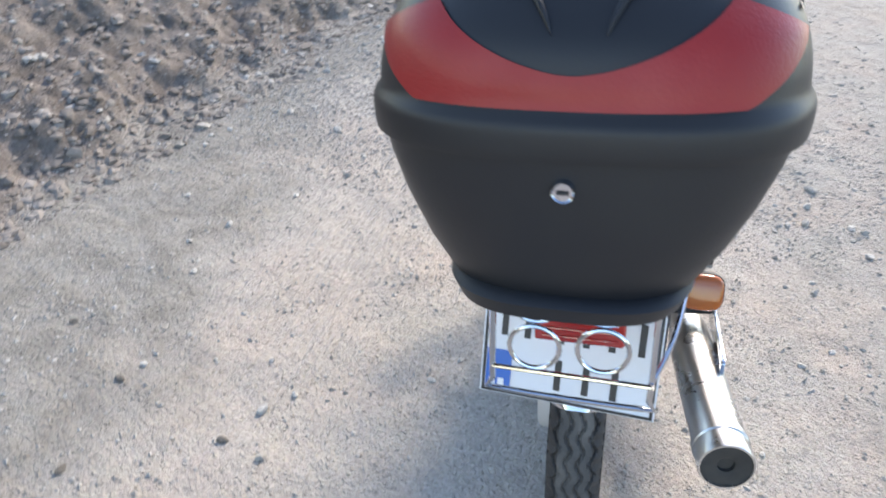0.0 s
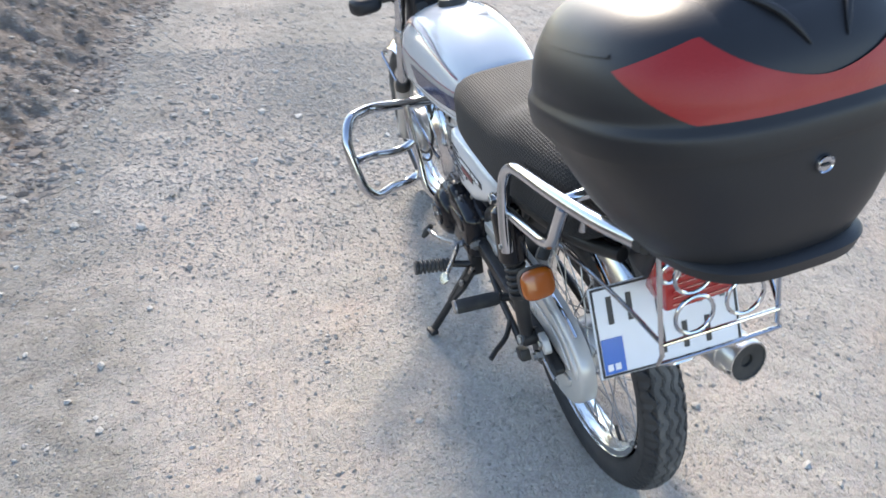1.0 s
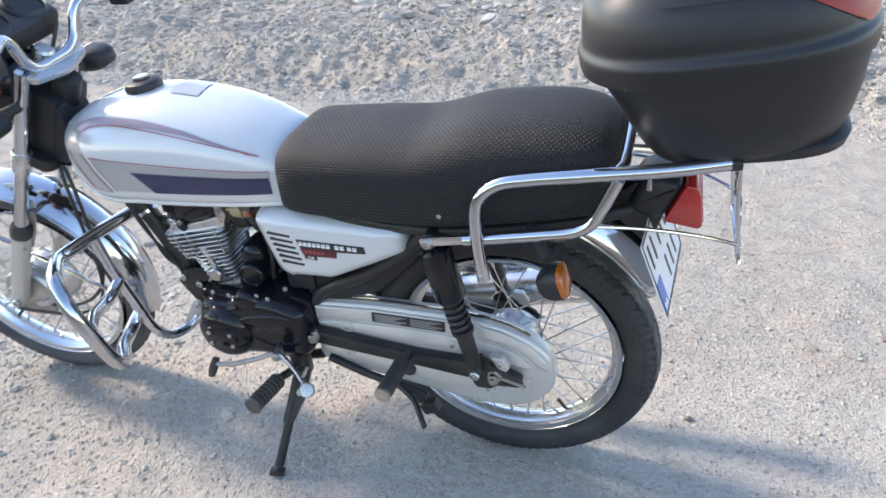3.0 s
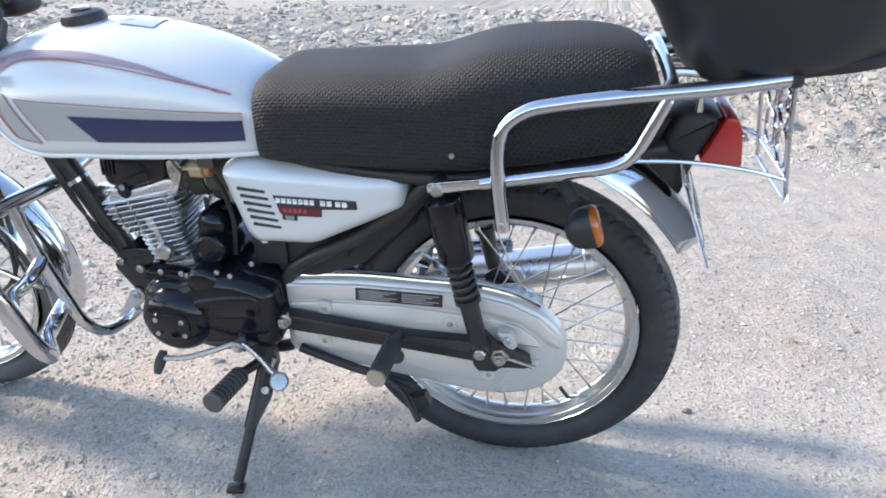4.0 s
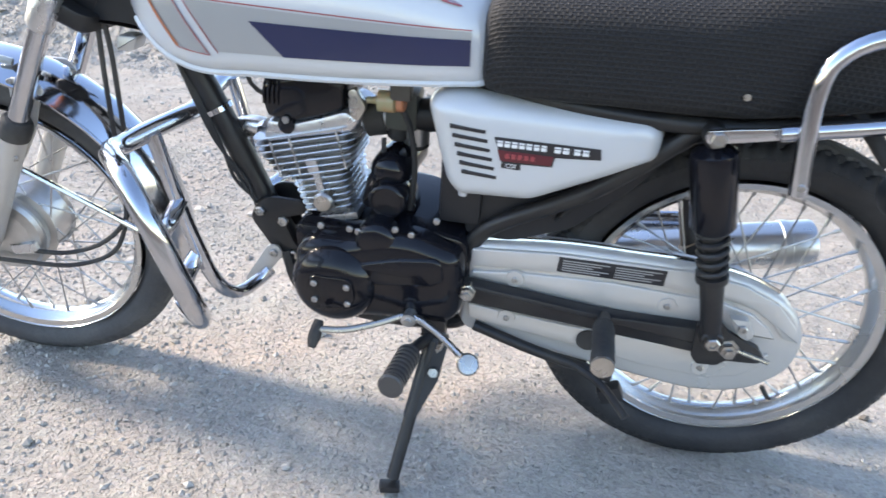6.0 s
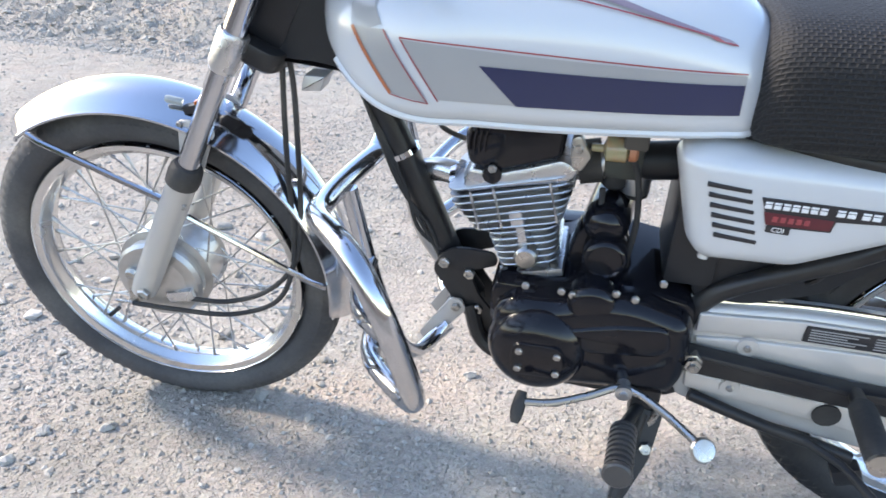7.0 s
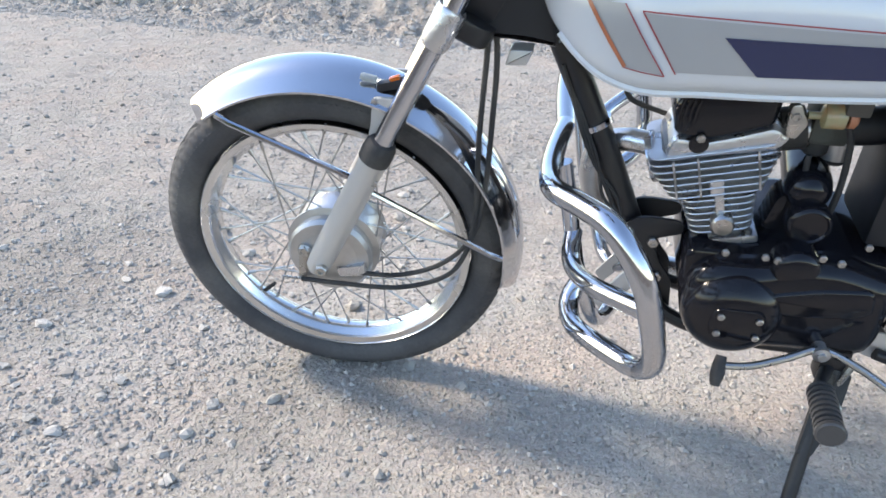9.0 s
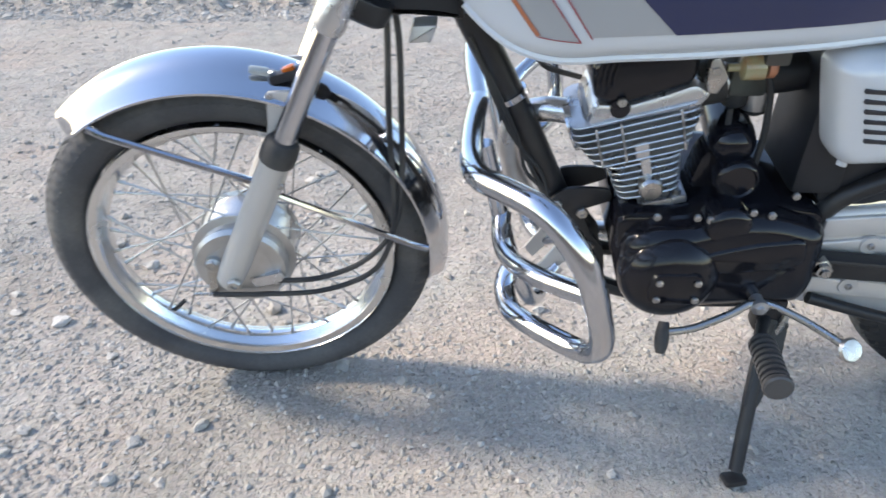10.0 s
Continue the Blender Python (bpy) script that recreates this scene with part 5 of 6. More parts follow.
for k in range(4):
    u = 0.7385 - 0.0068 * k
    part("cover_rib", tube(B(), [(u + 0.004, 0.0605, 0.612), (u + 0.003, 0.0615, 0.632), (u - 0.002, 0.056, 0.6505), (u - 0.004, 0.0, 0.657), (u - 0.004, -0.05, 0.656)], 0.0021, n=8), GLOSSBLACK, cyl)
part("cover_lug", turned(lathe(B(), [(0.0, 0.045), (0.013, 0.045), (0.013, 0.062), (0.0, 0.063)], (0.022, 0, 0.168), (0, 1, 0), 16), CY), GLOSSBLACK, cyl)
bolt(cyl, 0.709, 0.063, 0.591, 0.0062)
part("head_bracket", prism(B(), [(0.585, 0.625), (0.596, 0.602), (0.607, 0.604), (0.612, 0.622), (0.612, 0.648), (0.601, 0.652), (0.594, 0.638)], 0.055, 0.068, 0.003, 0.006), STEEL, cyl, "alloy head steady bracket")
bolt(cyl, 0.603, 0.068, 0.634, 0.0065)
part("frame_lug", brick(B(), (0.022, 0.024, 0.03), Matrix.Translation((0.60, 0.06, 0.675)), 0.004), BLACK, cyl)

# intake and fuel
part("intake_pipe", tube(B(), [(0.635, 0.0, 0.575), (0.60, 0.0, 0.585), (0.565, 0.0, 0.59)], 0.024, n=18), ALLOY, bike)
part("intake_boot", tube(B(), [(0.60, 0.0, 0.585), (0.57, 0.0, 0.592)], 0.03, n=18, smooth=False), RUBBER, bike)
carb = part("carburettor", brick(B(), (0.05, 0.055, 0.06), Matrix.Translation((0.543, 0.0, 0.608)), 0.008), DULLALLOY, bike, "dull cast alloy carburettor")
part("float_bowl", lathe(B(), [(0.0, 0.0), (0.02, 0.0), (0.0205, 0.004), (0.0205, 0.032), (0.0, 0.032)], (0.522, 0.0, 0.553), (0, 0, 1), 20), ALLOY, carb, "dull alloy float bowl")
part("bowl_nut", lathe(B(), [(0.0, 0.0), (0.012, 0.001), (0.017, 0.005), (0.0185, 0.012), (0.0, 0.012)], (0.520, 0.0, 0.542), (0, 0, 1), 18), RUBBER, carb)
part("throttle_body", lathe(B(), [(0.0, 0.0), (0.013, 0.001), (0.018, 0.006), (0.019, 0.034), (0.0, 0.036)], (0.550, 0.004, 0.556), (0, 0, 1), 20), RUBBER, carb, "black throttle housing")
part("air_hose", tube(B(), [(0.52, 0, 0.598), (0.50, 0, 0.60), (0.47, 0, 0.605)], 0.026, n=18), PLASTIC, bike)
part("fuel_filter", lathe(B(), [(0.0, 0.0), (0.005, 0.0), (0.005, 0.014), (0.016, 0.018), (0.0165, 0.042), (0.008, 0.047), (0.0, 0.047)], (0.587, 0.056, 0.633), (-1, 0.02, 0.05), 20), BRASSY, bike, "translucent yellow fuel filter")
part("filter_end", lathe(B(), [(0.0, 0.0), (0.0145, 0.0), (0.0145, 0.008), (0.011, 0.011), (0.0, 0.011)], (0.541, 0.057, 0.6355), (-1, 0.02, 0.05), 20), RUSTY, bike, "faded orange filter cap")
part("fuel_tap", brick(B(), (0.03, 0.02, 0.028), Matrix.Translation((0.535, 0.062, 0.655)), 0.004), DULLALLOY, bike)
part("fuel_hose", tube(B(), [(0.54, 0.055, 0.63), (0.525, 0.05, 0.60), (0.515, 0.045, 0.53), (0.52, 0.05, 0.46)], 0.0045, n=8), RUBBER, bike)
part("breather_hose", tube(B(), [(0.565, 0.04, 0.57), (0.562, 0.045, 0.53), (0.55, 0.05, 0.47)], 0.004, n=8), RUBBER, bike)
part("plug_lead", tube(B(), [(0.74, -0.06, 0.565), (0.80, -0.05, 0.59), (0.80, -0.03, 0.63), (0.72, -0.02, 0.665)], 0.004, n=8), RUBBER, bike)
for k in range(3):
    part("loom", tube(B(), [(0.90, 0.012 + 0.004 * k, 0.66), (0.84 + 0.004 * k, 0.024, 0.53), (0.82 - 0.01 * k, 0.022, 0.46), (0.785, 0.02, 0.425 - 0.01 * k)], 0.003, n=6), RUBBER, bike)

# exhaust on the far side
part("exhaust_flange", turned(lathe(B(), [(0.02, 0.0), (0.038, 0.0), (0.038, 0.009), (0.02, 0.009)], (0.078, 0.0, 0.128), (1, -0.1, -0.1), 24), CY), CHROME, bike)
pipe = [(0.765, 0.0, 0.545), (0.80, -0.012, 0.542), (0.835, -0.035, 0.515), (0.842, -0.06, 0.45), (0.815, -0.085, 0.36), (0.75, -0.11, 0.275), (0.64, -0.135, 0.235), (0.48, -0.155, 0.238), (0.34, -0.18, 0.262)]
part("exhaust_pipe", tube(B(), pipe, 0.0175, n=16), EXHAUST, bike, "chromed exhaust pipe")
MA, MB = Vector((0.34, -0.185, 0.262)), Vector((-0.192, -0.236, 0.343))
d = (MB - MA).normalized()
L = (MB - MA).length
muf = part("muffler", lathe(B(), [(0.018, 0.0), (0.02, 0.02), (0.030, 0.06), (0.041, 0.13), (0.0445, 0.25), (0.0445, L - 0.06), (0.047, L - 0.058), (0.047, L - 0.045), (0.0445, L - 0.043), (0.0455, L - 0.004), (0.044, L), (0.041, L), (0.040, L - 0.02), (0.0, L - 0.022)], MA, d, 40), EXHAUST, bike, "chromed tubular muffler")
part("end_plate", lathe(B(), [(0.0, L - 0.018), (0.041, L - 0.014), (0.041, L - 0.004), (0.020, L - 0.003), (0.014, L - 0.006), (0.013, L - 0.012), (0.0, L - 0.013)], MA, d, 32), DARKHOLE, muf, "sooty muffler end plate")
part("heat_shield", prism(B(), [(0.26, 0.30), (0.02, 0.34), (0.02, 0.375), (0.26, 0.345)], -0.245, -0.238, 0.002, 0.01), CHROME, muf)

# crash guard: a chrome loop on each side
for sv in (1, -1):
    def g(u, v, w):
        return (u, v * sv, w)
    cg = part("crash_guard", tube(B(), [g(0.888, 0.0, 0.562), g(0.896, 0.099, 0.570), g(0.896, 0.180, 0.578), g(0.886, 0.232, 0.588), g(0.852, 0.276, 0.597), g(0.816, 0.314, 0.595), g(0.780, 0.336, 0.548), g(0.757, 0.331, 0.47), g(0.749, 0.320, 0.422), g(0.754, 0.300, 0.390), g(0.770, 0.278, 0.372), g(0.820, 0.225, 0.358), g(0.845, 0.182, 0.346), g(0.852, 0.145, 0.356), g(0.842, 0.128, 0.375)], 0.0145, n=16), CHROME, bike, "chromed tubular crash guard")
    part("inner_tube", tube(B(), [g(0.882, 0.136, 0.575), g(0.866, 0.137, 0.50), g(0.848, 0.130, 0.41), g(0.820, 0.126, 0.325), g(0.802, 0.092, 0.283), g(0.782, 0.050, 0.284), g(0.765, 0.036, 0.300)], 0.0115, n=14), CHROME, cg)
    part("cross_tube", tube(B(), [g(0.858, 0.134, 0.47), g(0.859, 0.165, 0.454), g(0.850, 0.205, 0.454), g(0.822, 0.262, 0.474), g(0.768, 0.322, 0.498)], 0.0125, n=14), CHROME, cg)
    part("tab", prism(B(), [(0.798, 0.256), (0.812, 0.276), (0.764, 0.352), (0.746, 0.352), (0.738, 0.334)], 0.036 * sv, 0.041 * sv, 0.0012, 0.006), SILVER, cg, "flattened bolt tab")
    bolt(cg, 0.754, 0.041 * sv, 0.338, 0.008, (0, sv, 0))
part("guard_clamp", lathe(B(), [(0.020, -0.004), (0.0245, -0.004), (0.0245, 0.004), (0.020, 0.004)], (0.846, 0, 0.57), (0.457, 0, 0.889), 24), CHROME, bike, "chrome clamp band")

# chain case, swing arm, shocks
CHAIN = [(0.420, 0.431), (0.284, 0.443), (0.16, 0.443), (0.075, 0.442), (0.0, 0.429), (-0.058, 0.403), (-0.096, 0.362), (-0.107, 0.318), (-0.098, 0.272), (-0.056, 0.228), (-0.005, 0.211), (0.05, 0.208), (0.219, 0.233), (0.371, 0.258), (0.428, 0.267)]
case = part("chain_case", prism(B(), CHAIN, 0.044, 0.078, 0.009, 0.03), CASEPAINT, bike, "silver painted pressed-steel chain case", sharp=50)
part("upper_pressing", prism(B(), [(0.414, 0.424), (0.284, 0.435), (0.16, 0.435), (0.075, 0.434), (0.004, 0.422), (-0.05, 0.397), (-0.086, 0.358), (-0.094, 0.334), (-0.07, 0.338), (-0.05, 0.362), (-0.015, 0.384), (0.03, 0.396), (0.11, 0.401), (0.197, 0.405), (0.345, 0.399), (0.414, 0.393)], 0.074, 0.0835, 0.0022, 0.004), CASEPAINT, case, sharp=50)
part("middle_pressing", prism(B(), [(0.412, 0.384), (0.345, 0.391), (0.197, 0.397), (0.11, 0.392), (0.03, 0.388), (-0.016, 0.375), (-0.046, 0.352), (-0.060, 0.335), (0.06, 0.334), (0.139, 0.345), (0.238, 0.357), (0.346, 0.369), (0.411, 0.374)], 0.074, 0.0835, 0.0022, 0.004), CASEPAINT, case, sharp=50)
part("lower_pressing", prism(B(), [(0.414, 0.322), (0.366, 0.316), (0.25, 0.306), (0.10, 0.297), (-0.02, 0.30), (-0.060, 0.306), (-0.056, 0.285), (-0.026, 0.256), (0.024, 0.243), (0.125, 0.249), (0.201, 0.264), (0.41, 0.292)], 0.074, 0.0835, 0.003, 0.006), CASEPAINT, case, sharp=50)
part("case_band", tube(B(), [(0.42, 0.062, 0.431), (0.284, 0.062, 0.4445), (0.16, 0.062, 0.4445), (0.075, 0.062, 0.4425), (0.0, 0.062, 0.4295), (-0.05, 0.062, 0.408)], 0.004, n=8), CHROME, case)
lab = part("warning_label", prism(B(), [(0.281, 0.431), (0.121, 0.431), (0.122, 0.405), (0.282, 0.406)], 0.0835, 0.0855, 0.0002, 0.001), DECALBLACK, case, "black printed instruction label")
for k in range(5):
    for u0, u1 in ((0.275, 0.205), (0.196, 0.128)):
        w = 0.4275 - 0.0042 * k
        part("bar", prism(B(), [(u0, w), (u1 + 0.012 * (k % 3), w), (u1 + 0.012 * (k % 3), w - 0.0018), (u0, w - 0.0018)], 0.0852, 0.0859, 0.0001, 0.0002), GREYDECAL, lab)
for u, v, w in ((0.343, 0.0842, 0.381), (0.349, 0.0842, 0.306), (0.109, 0.0842, 0.371), (0.035, 0.0842, 0.264)):
    part("screw_pad", lathe(B(), [(0.0, -0.002), (0.015, -0.002), (0.0135, 0.0018), (0.0, 0.002)], (u, v, w), (0, 1, 0), 20), CASEPAINT, case)
    bolt(case, u, v + 0.002, w, 0.0055)
part("rubber_bung", lathe(B(), [(0.0, 0.0), (0.019, 0.0), (0.019, 0.003), (0.0, 0.004)], (0.215, 0.0842, 0.285), (0, 1, 0), 24), RUBBER, case, "black rubber inspection bung")
for sv in (1, -1):
    arm = part("swing_arm", prism(B(), [(0.43, 0.376), (0.20, 0.352), (0.045, 0.352), (-0.01, 0.335), (-0.04, 0.322), (-0.04, 0.308), (0.04, 0.304), (0.20, 0.32), (0.43, 0.340)], 0.080 * sv, 0.108 * sv, 0.006, 0.008, both=True), BLACK, bike, "black swing arm")
    part("adjuster_plate", prism(B(), [(0.066, 0.364), (0.042, 0.382), (0.020, 0.358), (-0.030, 0.334), (-0.046, 0.314), (-0.034, 0.306), (0.012, 0.303), (0.020, 0.292), (0.052, 0.290), (0.062, 0.304)], 0.104 * sv, 0.112 * sv, 0.002, 0.005), BLACK, arm)
    part("axle_nut", lathe(B(), [(0.0, 0.0), (0.0165, 0.0), (0.0165, 0.003), (0.0125, 0.004), (0.0125, 0.013), (0.008, 0.014), (0.008, 0.020), (0.0, 0.021)], (0.014, 0.111 * sv, 0.329), (0, sv, 0), 6), STEEL, arm, "zinc-plated axle nut")
    part("chain_adjuster", tube(B(), [(0.0, 0.112 * sv, 0.327), (-0.05, 0.112 * sv, 0.312)], 0.004, n=8, smooth=False), STEEL, arm)
    part("alignment_mark", prism(B(), [(0.024, 0.384), (-0.004, 0.383), (-0.018, 0.358), (-0.010, 0.346), (0.006, 0.354)], 0.1 * sv, 0.115 * sv, 0.003, 0.006), SILVER, arm)
    bolt(arm, 0.003, 0.115 * sv, 0.369, 0.0075, (0, sv, 0))
    T, Bm = Vector((0.118, 0.128 * sv, 0.664)), Vector((0.047, 0.128 * sv, 0.355))
    ax = (Bm - T).normalized()
    LL = (Bm - T).length
    sh = part("shock_absorber", lathe(B(), [(0.0, 0.012), (0.018, 0.014), (0.029, 0.022), (0.0305, 0.03), (0.0305, 0.128), (0.027, 0.133), (0.0, 0.133)], T, ax, 30), GLOSSBLACK, bike, "black rear shock absorber")
    part("damper_body", lathe(B(), [(0.0, 0.12), (0.015, 0.12), (0.015, 0.205), (0.0225, 0.207), (0.0225, 0.216), (0.017, 0.219), (0.0155, LL - 0.03), (0.014, LL - 0.01), (0.0, LL - 0.008)], T, ax, 26), BLACK, sh)
    side = ax.orthogonal().normalized()
    oth = ax.cross(side)
    coil = [T + ax * (0.132 + 0.075 * k / 60) + 0.0185 * (math.cos(k * 0.524) * side + math.sin(k * 0.524) * oth) for k in range(61)]
    part("spring", tube(B(), coil, 0.0048, n=8, smooth=False), BLACK, sh, "black coil spring")
    for q, r in ((T, 0.015), (Bm, 0.017)):
        part("eye", lathe(B(), [(0.0, -0.02), (r, -0.02), (r, 0.010), (r * 0.85, 0.013), (0.0, 0.013)], q, (0, sv, 0), 22), BLACK, sh, "black mounting eye")
        bolt(sh, q.x, q.y + 0.013 * sv, q.z, 0.0115, (0, sv, 0))

# grab rails and rack
for sv in (1, -1):
    def g(u, v, w):
        return (u, v * sv, w)
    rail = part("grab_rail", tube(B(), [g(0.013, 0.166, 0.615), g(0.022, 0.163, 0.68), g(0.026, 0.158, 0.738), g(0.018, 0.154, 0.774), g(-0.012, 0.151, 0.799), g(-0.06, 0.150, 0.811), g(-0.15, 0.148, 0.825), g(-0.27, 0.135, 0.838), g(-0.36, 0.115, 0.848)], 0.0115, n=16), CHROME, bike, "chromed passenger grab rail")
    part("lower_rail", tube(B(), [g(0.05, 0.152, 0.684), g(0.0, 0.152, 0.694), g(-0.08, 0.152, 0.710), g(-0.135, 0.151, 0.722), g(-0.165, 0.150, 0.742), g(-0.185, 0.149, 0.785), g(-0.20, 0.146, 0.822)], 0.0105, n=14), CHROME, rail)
    part("strap", prism(B(), [(0.132, 0.660), (0.134, 0.676), (0.10, 0.682), (0.03, 0.692), (0.03, 0.678), (0.10, 0.664)], 0.145 * sv, 0.150 * sv, 0.001, 0.006), CHROME, rail)
    bolt(rail, 0.118, 0.150 * sv, 0.668, 0.0105, (0, sv, 0))
    bolt(rail, 0.015, 0.177 * sv, 0.628, 0.005, (0, sv, 0))
    part("end_cap", lathe(B(), [(0.0, 0.0), (0.0125, 0.0), (0.0125, 0.015), (0.0, 0.017)], g(-0.357, 0.1155, 0.8475), g(-0.97, -0.2, 0.1), 16), RUBBER, rail)
    part("hook", tube(B(), [g(-0.245, 0.136, 0.83), g(-0.245, 0.139, 0.805)], lambda s: 0.003 if s < 0.7 else 0.0055, n=10), CHROME, rail)
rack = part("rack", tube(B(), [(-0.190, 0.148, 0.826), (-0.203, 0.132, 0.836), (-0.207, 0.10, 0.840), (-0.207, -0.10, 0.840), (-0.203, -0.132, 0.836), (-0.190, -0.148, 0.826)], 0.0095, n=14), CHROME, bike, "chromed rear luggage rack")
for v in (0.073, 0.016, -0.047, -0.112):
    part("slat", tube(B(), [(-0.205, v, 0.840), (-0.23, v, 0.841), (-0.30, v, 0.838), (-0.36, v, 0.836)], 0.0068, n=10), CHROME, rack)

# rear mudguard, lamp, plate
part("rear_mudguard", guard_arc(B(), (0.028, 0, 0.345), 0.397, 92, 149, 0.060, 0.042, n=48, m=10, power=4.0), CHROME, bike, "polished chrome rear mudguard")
part("lamp_bracket", prism(B(), [(-0.195, 0.735), (-0.23, 0.765), (-0.262, 0.742), (-0.276, 0.70), (-0.264, 0.66), (-0.258, 0.626), (-0.236, 0.648), (-0.198, 0.683), (-0.165, 0.705)], -0.036, 0.036, 0.006, 0.012, both=True), BLACK, bike, "black plastic tail bracket")
tail = part("tail_lamp", prism(B(), [(-0.212, 0.720), (-0.232, 0.770), (-0.262, 0.781), (-0.303, 0.770), (-0.273, 0.698), (-0.238, 0.700)], -0.054, 0.054, 0.014, 0.014, both=True), PLASTIC, bike, "tail lamp in a black housing", sharp=60)
lens = part("lens", prism(B(), [(-0.2745, 0.698), (-0.3045, 0.770), (-0.322, 0.768), (-0.330, 0.748), (-0.338, 0.695), (-0.332, 0.689)], -0.055, 0.055, 0.003, 0.006, both=True), REDLENS, tail, "red tail lamp lens")
for k in range(5):
    part("lens_rib", tube(B(), [(-0.3300 - 0.0016 * k, -0.046, 0.745 - 0.0108 * k), (-0.3300 - 0.0016 * k, 0.046, 0.745 - 0.0108 * k)], 0.0026, n=8, smooth=False), REDLENS, lens)
PM = Matrix.Translation((-0.280, 0.015, 0.624)) @ Matrix.Rotation(radians(-4.5), 4, "Z") @ Matrix.Rotation(radians(22), 4, "Y")
plate = part("number_plate", turned(brick(B(), (0.0022, 0.24, 0.15), None, 0.0008, 1), PM), PLATEWHITE, bike, "white number plate with a blue band")


def on_plate(name, y0, y1, z0, z1, material, lift=0.0018):
    return part(name, turned(brick(B(), (0.001, abs(y1 - y0), abs(z1 - z0)), Matrix.Translation((-lift, (y0 + y1) / 2, (z0 + z1) / 2)), 0.0003, 1), PM), material, plate)


for y0, y1, z0, z1 in ((-0.117, 0.117, 0.0695, 0.0735), (-0.117, 0.117, -0.0735, -0.0695), (0.1135, 0.1175, -0.0735, 0.0735), (-0.1175, -0.1135, -0.0735, 0.0735)):
    on_plate("border", y0, y1, z0, z1, DECALBLACK)
on_plate("blue_band", 0.1125, 0.077, -0.0685, -0.010, PLATEBLUE)
for y in (0.103, 0.0905):
    on_plate("bar", y + 0.0045, y - 0.0045, -0.063, -0.052, DECALWHITE, 0.0026)
for y in (0.090, 0.058, 0.012, -0.022, -0.056, -0.094):
    on_plate("bar", y + 0.0045, y - 0.0045, 0.012, 0.057, DECALBLACK)
for y in (0.012, -0.026, -0.064):
    on_plate("bar", y + 0.0045, y - 0.0045, -0.056, -0.012, DECALBLACK)

# wire guard behind the plate
wg = part("wire_guard", tube(B(), [(-0.372, 0.097, 0.845), (-0.383, 0.097, 0.75), (-0.395, 0.097, 0.675), (-0.397, 0.090, 0.662), (-0.397, -0.078, 0.657), (-0.395, -0.086, 0.668), (-0.383, -0.086, 0.75), (-0.372, -0.086, 0.845)], 0.0036, n=10), CHROME, bike, "chromed decorative wire guard with rings")
part("wire", tube(B(), [(-0.394, 0.097, 0.694), (-0.394, -0.086, 0.690)], 0.003, n=8, smooth=False), CHROME, wg)
part("wire", tube(B(), [(-0.374, 0.097, 0.828), (-0.374, -0.086, 0.824)], 0.003, n=8, smooth=False), CHROME, wg)
for v, w, u in ((0.048, 0.727, -0.390), (-0.030, 0.732, -0.390), (0.048, 0.790, -0.381), (-0.030, 0.794, -0.381), (0.082, 0.80, -0.378)):
    r = 0.029 if v != 0.082 else 0.014
    part("ring", tube(B(), [(u + 0.1 * r * math.sin(a), v + r * math.cos(a), w + r * math.sin(a)) for a in (2 * math.pi * k / 28 for k in range(29))], 0.003, n=8, smooth=False, closed=True), CHROME, wg)
for sv, v in ((1, 0.097), (-1, -0.086)):
    part("strut", tube(B(), [(-0.155, 0.138 * sv, 0.727), (-0.24, 0.127 * sv, 0.726), (-0.33, 0.11 * sv, 0.712), (-0.394, v, 0.694)], 0.0034, n=8), CHROME, wg)
    # rear turn signals
    sig = part("rear_turn_signal", tube(B(), [(-0.05, 0.09 * sv, 0.70), (-0.07, 0.115 * sv, 0.68), (-0.09, 0.14 * sv, 0.655)], 0.010, n=12), RUBBER, bike, "rear turn signal with an amber lens")
    signal_lamp(sig, Matrix.Translation((-0.122, 0.163 * sv, 0.632)) @ Matrix.Rotation(radians(20), 4, "Y") @ Matrix.Diagonal((0.78, 1, 1, 1)), 0.031, 0.0285)

# stands, pegs and pedals
stand = part("side_stand", tube(B(), [(0.462, 0.118, 0.262), (0.470, 0.145, 0.215), (0.486, 0.20, 0.125), (0.496, 0.238, 0.066)], 0.0105, n=12), BLACK, bike, "black steel side stand, folded out")
part("foot", brick(B(), (0.034, 0.024, 0.011), Matrix.Translation((0.499, 0.246, 0.055)) @ Matrix.Rotation(LEAN, 4, "X") @ Matrix.Rotation(radians(12), 4, "Z"), 0.004), BLACK, stand)
part("pivot_bracket", brick(B(), (0.04, 0.03, 0.06), Matrix.Translation((0.462, 0.105, 0.275)), 0.006), BLACK, stand)
along = (Vector((0.482, 0.185, 0.150)) - Vector((0.462, 0.118, 0.262))).normalized()
across = (Vector((1, 0, 0)) - along * along.x).normalized()
facing = along.cross(across)
web = Matrix((across, facing, along)).transposed().to_4x4()
part("gusset", turned(prism(B(), [(-0.026, -0.012), (0.012, -0.012), (0.012, 0.125), (-0.008, 0.125), (-0.026, 0.055)], -0.006, 0.006, 0.002, 0.006), Matrix.Translation((0.462, 0.122, 0.258)) @ web), BLACK, stand, "flat black steel web plate")
bolt(stand, 0.452, 0.152, 0.226, 0.009, tuple(-facing))
part("return_spring", tube(B(), [(0.455, 0.13, 0.24), (0.44, 0.12, 0.28)], 0.006, n=8, smooth=False), STEEL, stand)
